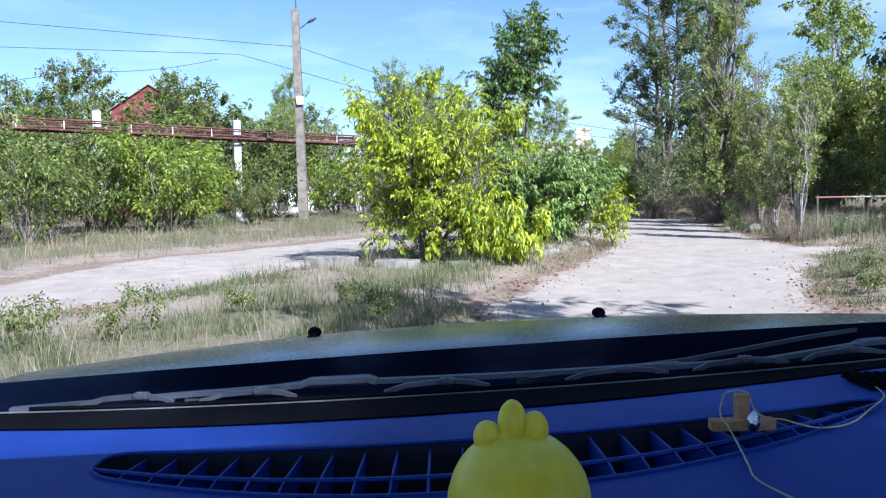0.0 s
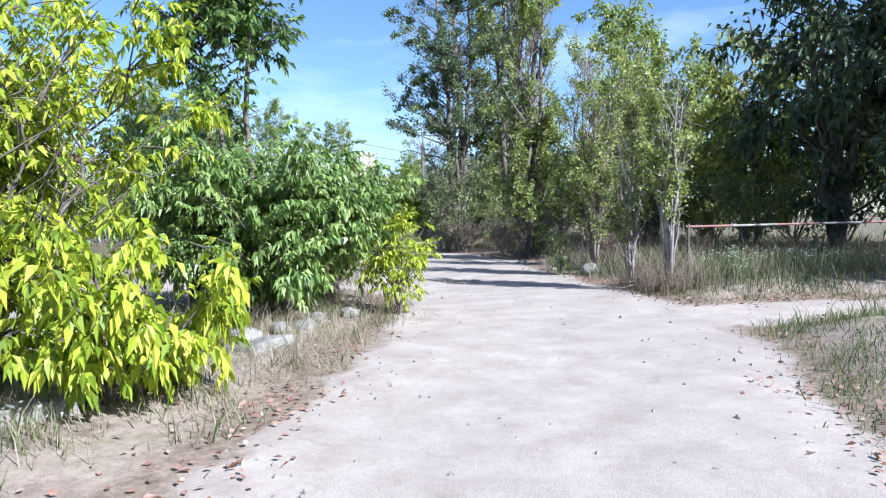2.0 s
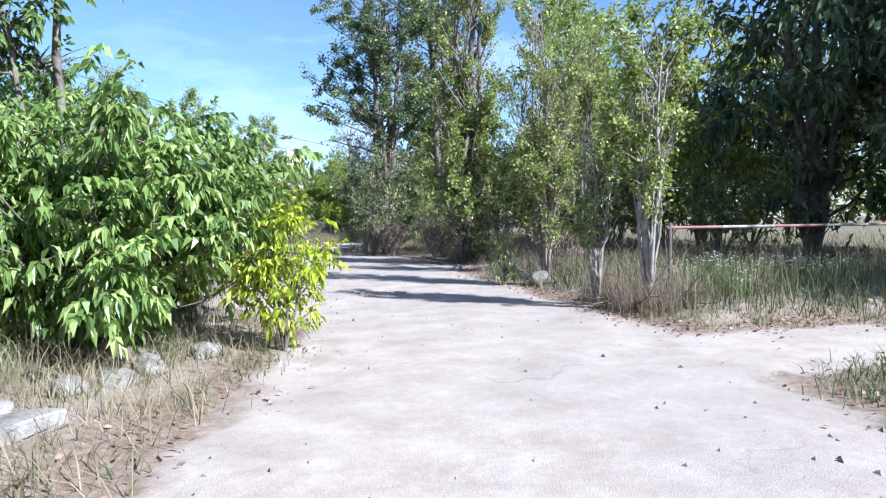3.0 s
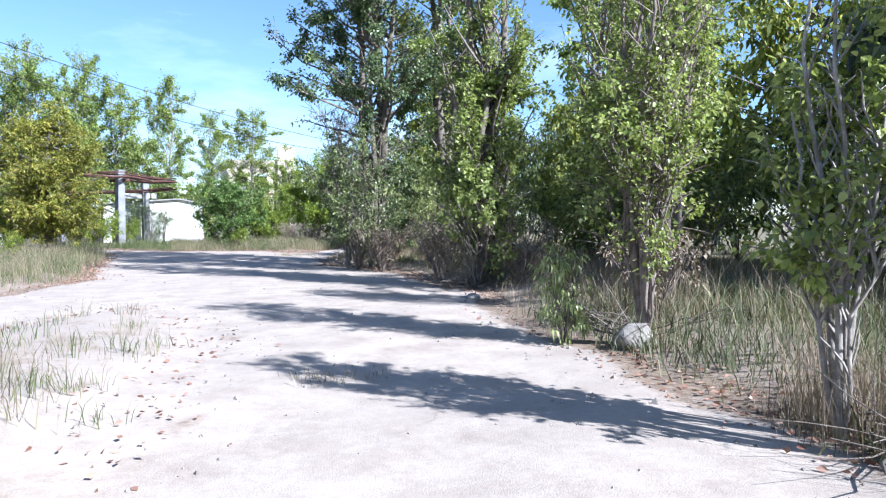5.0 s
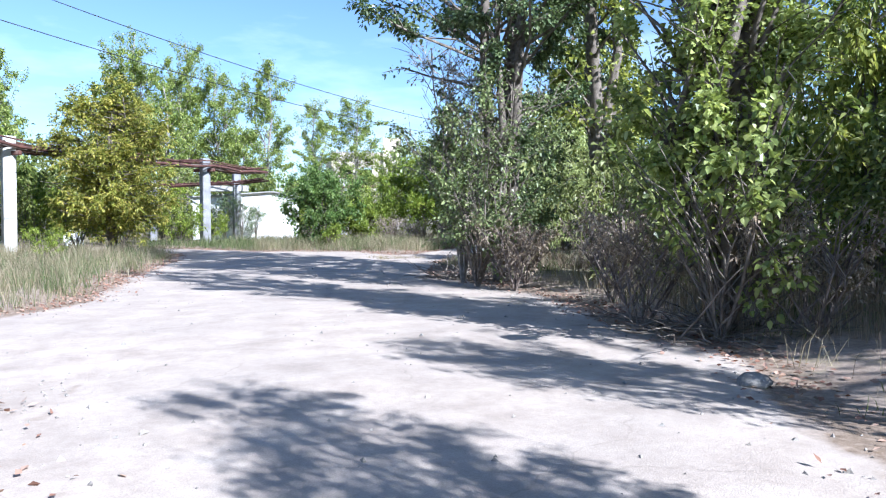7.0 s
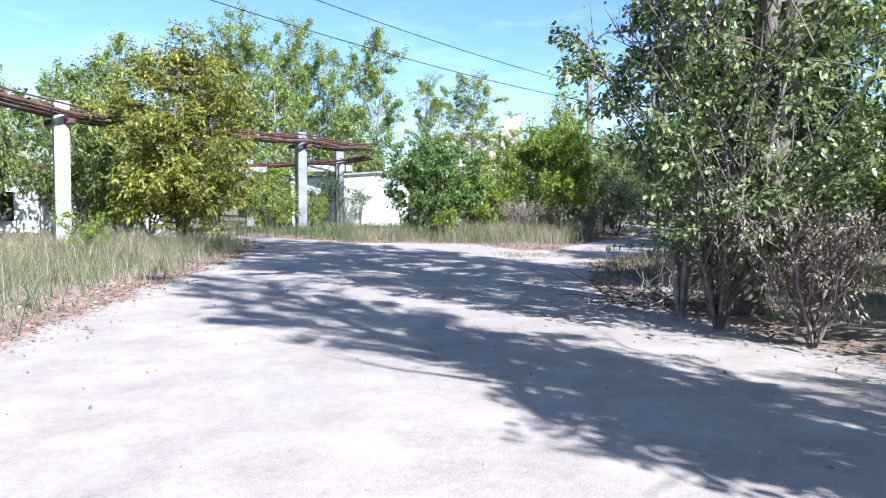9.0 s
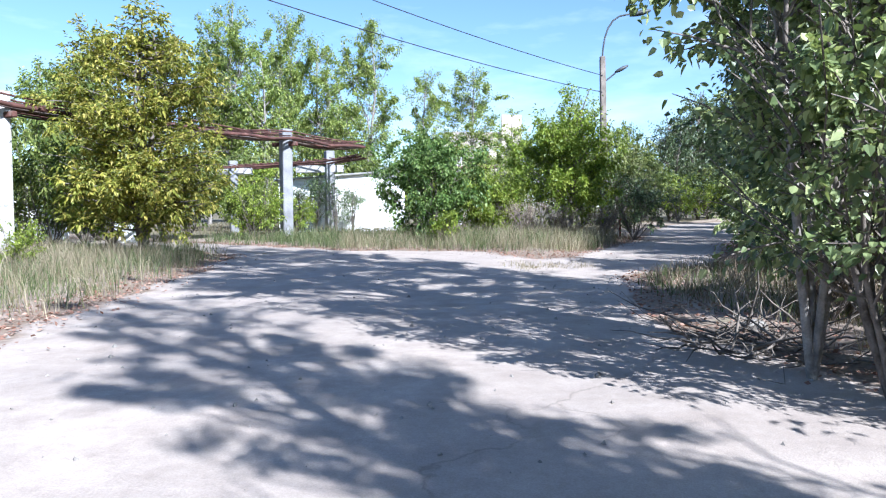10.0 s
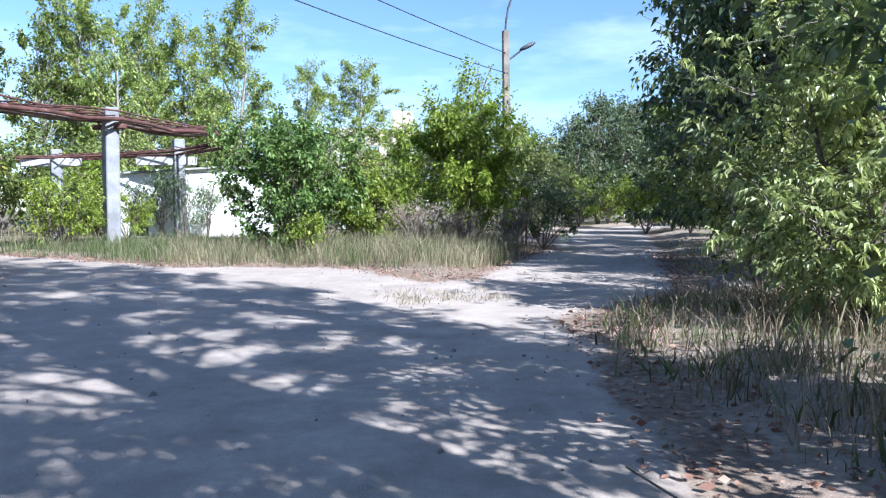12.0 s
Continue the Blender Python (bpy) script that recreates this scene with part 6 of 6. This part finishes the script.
        for xa, xb in brackets:
            xm = xa + 0.6 * (xb - xa)
            br = flat_bar("wiper_bracket", [(xa, 0.008, -0.2545), (xa + 0.2 * (xb - xa), 0.022, -0.250), (xm, 0.026, -0.248), (xb - 0.15 * (xb - xa), 0.018, -0.250), (xb, 0.008, -0.2545)], 0.0035, w)
            part("clip", box(bmesh.new(), (0.022, 0.016, 0.010), upper(xm, base(xm) + 0.026, -0.248), bevel=0.003), WIPER, br)
            part("rivet", box(bmesh.new(), (0.004, 0.004, 0.003), upper(xm, base(xm) + 0.022, -0.2425), bevel=0.001), RIVET, br, "small rusty rivet")
    link = flat_bar("wiper_linkage", [(-0.36, 0.05, -0.262), (-0.20, 0.085, -0.255), (-0.15, 0.075, -0.252)], 0.003, c, "thin bent wiper rod")
    flat_bar("wiper_rod", [(0.10, 0.05, -0.262), (0.35, 0.085, -0.258), (0.55, 0.125, -0.25), (0.72, 0.16, -0.25)], 0.003, c, "thin straight wiper rod")
    # body below, cabin, wheels
    tub = bmesh.new()
    for sx in (MIDX - 0.82, MIDX + 0.82):
        box(tub, (0.06, 3.6, 0.48), (sx, 0.33, 0.62), bevel=0.02)
    box(tub, (1.64, 3.7, 0.06), (MIDX, 0.38, 0.42))
    box(tub, (1.70, 0.10, 0.5), (MIDX, 2.18, 0.52), bevel=0.03)
    box(tub, (1.70, 0.10, 0.66), (MIDX, -1.48, 0.72), bevel=0.03)
    part("body", tub, PAINT, c)
    roof_z = EYE_Z + 0.15
    part("roof", sheet(np.linspace(MIDX - 0.64, MIDX + 0.64, 9), [lambda x, y=y, z=z: (y, z - 0.05 * bow(x) - ROLL * x) for y, z in ((0.30, 0.145), (0.10, 0.19), (-0.5, 0.21), (-1.1, 0.17), (-1.3, 0.12))]), PAINT, c, smooth=True)
    for sx in (-1, 1):
        for lo, hi in (((0.80, 0.86, 1.17), (0.63, 0.30, roof_z - 0.04)), ((0.82, -0.45, 1.0), (0.64, -0.42, roof_z + 0.02)), ((0.80, -1.46, 1.04), (0.63, -1.22, roof_z - 0.05))):
            part("pillar", bm_tube([(MIDX + sx * lo[0], lo[1], lo[2]), (MIDX + sx * hi[0], hi[1], hi[2])], 0.045, 8), PAINT, c)
    for wx, wy in ((MIDX - 0.74, 1.55), (MIDX + 0.74, 1.55), (MIDX - 0.74, -0.95), (MIDX + 0.74, -0.95)):
        bm = bmesh.new()
        bmesh.ops.create_cone(bm, cap_ends=True, segments=28, radius1=0.31, radius2=0.31, depth=0.19, matrix=Matrix.Translation((wx, wy, 0.30)) @ Euler((0, math.pi / 2, 0)).to_matrix().to_4x4())
        bmesh.ops.bevel(bm, geom=[e for e in bm.edges if e.calc_length() < 0.1], offset=0.02, segments=2, affect="EDGES")
        tyre = part("wheel", bm, RUBBER, c)
        bm = bmesh.new()
        bmesh.ops.create_cone(bm, cap_ends=True, segments=24, radius1=0.2, radius2=0.18, depth=0.2, matrix=Matrix.Translation((wx, wy, 0.30)) @ Euler((0, math.pi / 2, 0)).to_matrix().to_4x4())
        part("rim", bm, WIPER, tyre)
    return c


CAR = car()
INTO = CAR.matrix_basis.copy()


def on_dash(name, x, y, z, label, category):
    ob = thing(name, (0, 0, 0), label, category)
    ob.matrix_basis = INTO @ pose(*upper(x, y, z))
    return ob


# a yellow rubber toy: one moulded body with three lobes on its head
bm = bmesh.new()
for (x, y, z), (sx, sy, sz) in (((0, 0, 0.042), (0.049, 0.046, 0.050)), ((-0.021, 0, 0.088), (0.0095, 0.009, 0.011)), ((-0.004, 0, 0.097), (0.010, 0.0095, 0.016)), ((0.011, 0, 0.093), (0.0095, 0.009, 0.012)), ((-0.004, 0, 0.085), (0.021, 0.009, 0.010))):
    r = bmesh.ops.create_uvsphere(bm, u_segments=24, v_segments=16, radius=1)
    bmesh.ops.transform(bm, matrix=Matrix.Translation((x, y, z)) @ Matrix.Diagonal((sx, sy, sz, 1)), verts=r["verts"])
me = bpy.data.meshes.new("toy_figure")
bm.to_mesh(me)
bm.free()
me.shade_smooth()
me.materials.append(TOY)
toy = tagged(new("toy_figure", me), "round yellow rubber toy with a small crest on the dashboard", "toy")
toy.matrix_basis = INTO @ pose(*upper(0.0525, 0.505, -0.267)) @ Matrix.Diagonal((1.06, 1.06, 1.06, 1))

# a small wooden cross with a chrome bead, and its cord
cross = on_dash("wooden_cross", 0.293, 0.694, -0.247, "small pale wooden cross lying on the air grille", "cross")
part("crossbar", box(bmesh.new(), (0.063, 0.012, 0.011), (-0.002, 0, 0.008), bevel=0.001), WOOD, cross)
part("upright", box(bmesh.new(), (0.013, 0.010, 0.026), (-0.002, 0.002, 0.025), bevel=0.001), WOOD, cross)
bm = bmesh.new()
bmesh.ops.create_uvsphere(bm, u_segments=14, v_segments=10, radius=0.007)
bmesh.ops.transform(bm, matrix=Matrix.Translation((0.004, -0.012, 0.014)) @ Matrix.Diagonal((0.9, 0.9, 1.5, 1)), verts=bm.verts)
part("bead", bm, CHROME, cross, "shiny chrome bead", True)
cord = on_dash("cord", 0, 0, 0, "thin pale cord trailing over the dashboard", "cord")
top = (0.288, 0.697, -0.206)
loops = ((top, (0.276, 0.70, -0.210), (0.270, 0.695, -0.228), (0.273, 0.683, -0.237), (0.272, 0.655, -0.246), (0.262, 0.61, -0.2465), (0.256, 0.578, -0.2465), (0.27, 0.535, -0.247), (0.30, 0.49, -0.25)),
         (top, (0.298, 0.698, -0.210), (0.304, 0.696, -0.226), (0.318, 0.700, -0.236), (0.342, 0.715, -0.2440), (0.365, 0.695, -0.2470), (0.40, 0.700, -0.2465), (0.44, 0.735, -0.2455), (0.484, 0.782, -0.2455), (0.50, 0.84, -0.2465)))
def smooth_line(pts, n=6):
    """A smooth curve through the points."""
    p = np.array([pts[0], *pts, pts[-1]], float)
    s = np.linspace(0, 1, n, endpoint=False)[:, None]
    out = [0.5 * (2 * b + (c - a) * s + (2 * a - 5 * b + 4 * c - d) * s ** 2 + (3 * b - a - 3 * c + d) * s ** 3) for a, b, c, d in zip(p[:-3], p[1:-2], p[2:-1], p[3:])]
    return np.concatenate([*out, p[-1:]])


for pts in loops:
    part("strand", bm_tube([(x, y, z + ROLL * x) for x, y, z in smooth_line(pts)], 0.0009, 5), CORD, cord)
pad = on_dash("anti_slip_mat", 0.498, 0.825, -0.2495, "dark ribbed anti-slip mat patch on the dashboard", "mat")
bm = box(bmesh.new(), (0.10, 0.06, 0.003), (0.04, 0.02, 0.0015))
for i in range(8):
    for j in range(5):
        box(bm, (0.008, 0.008, 0.004), (-0.005 + 0.0125 * i, -0.005 + 0.0125 * j, 0.005))
part("pad", bm, BLACK, pad)
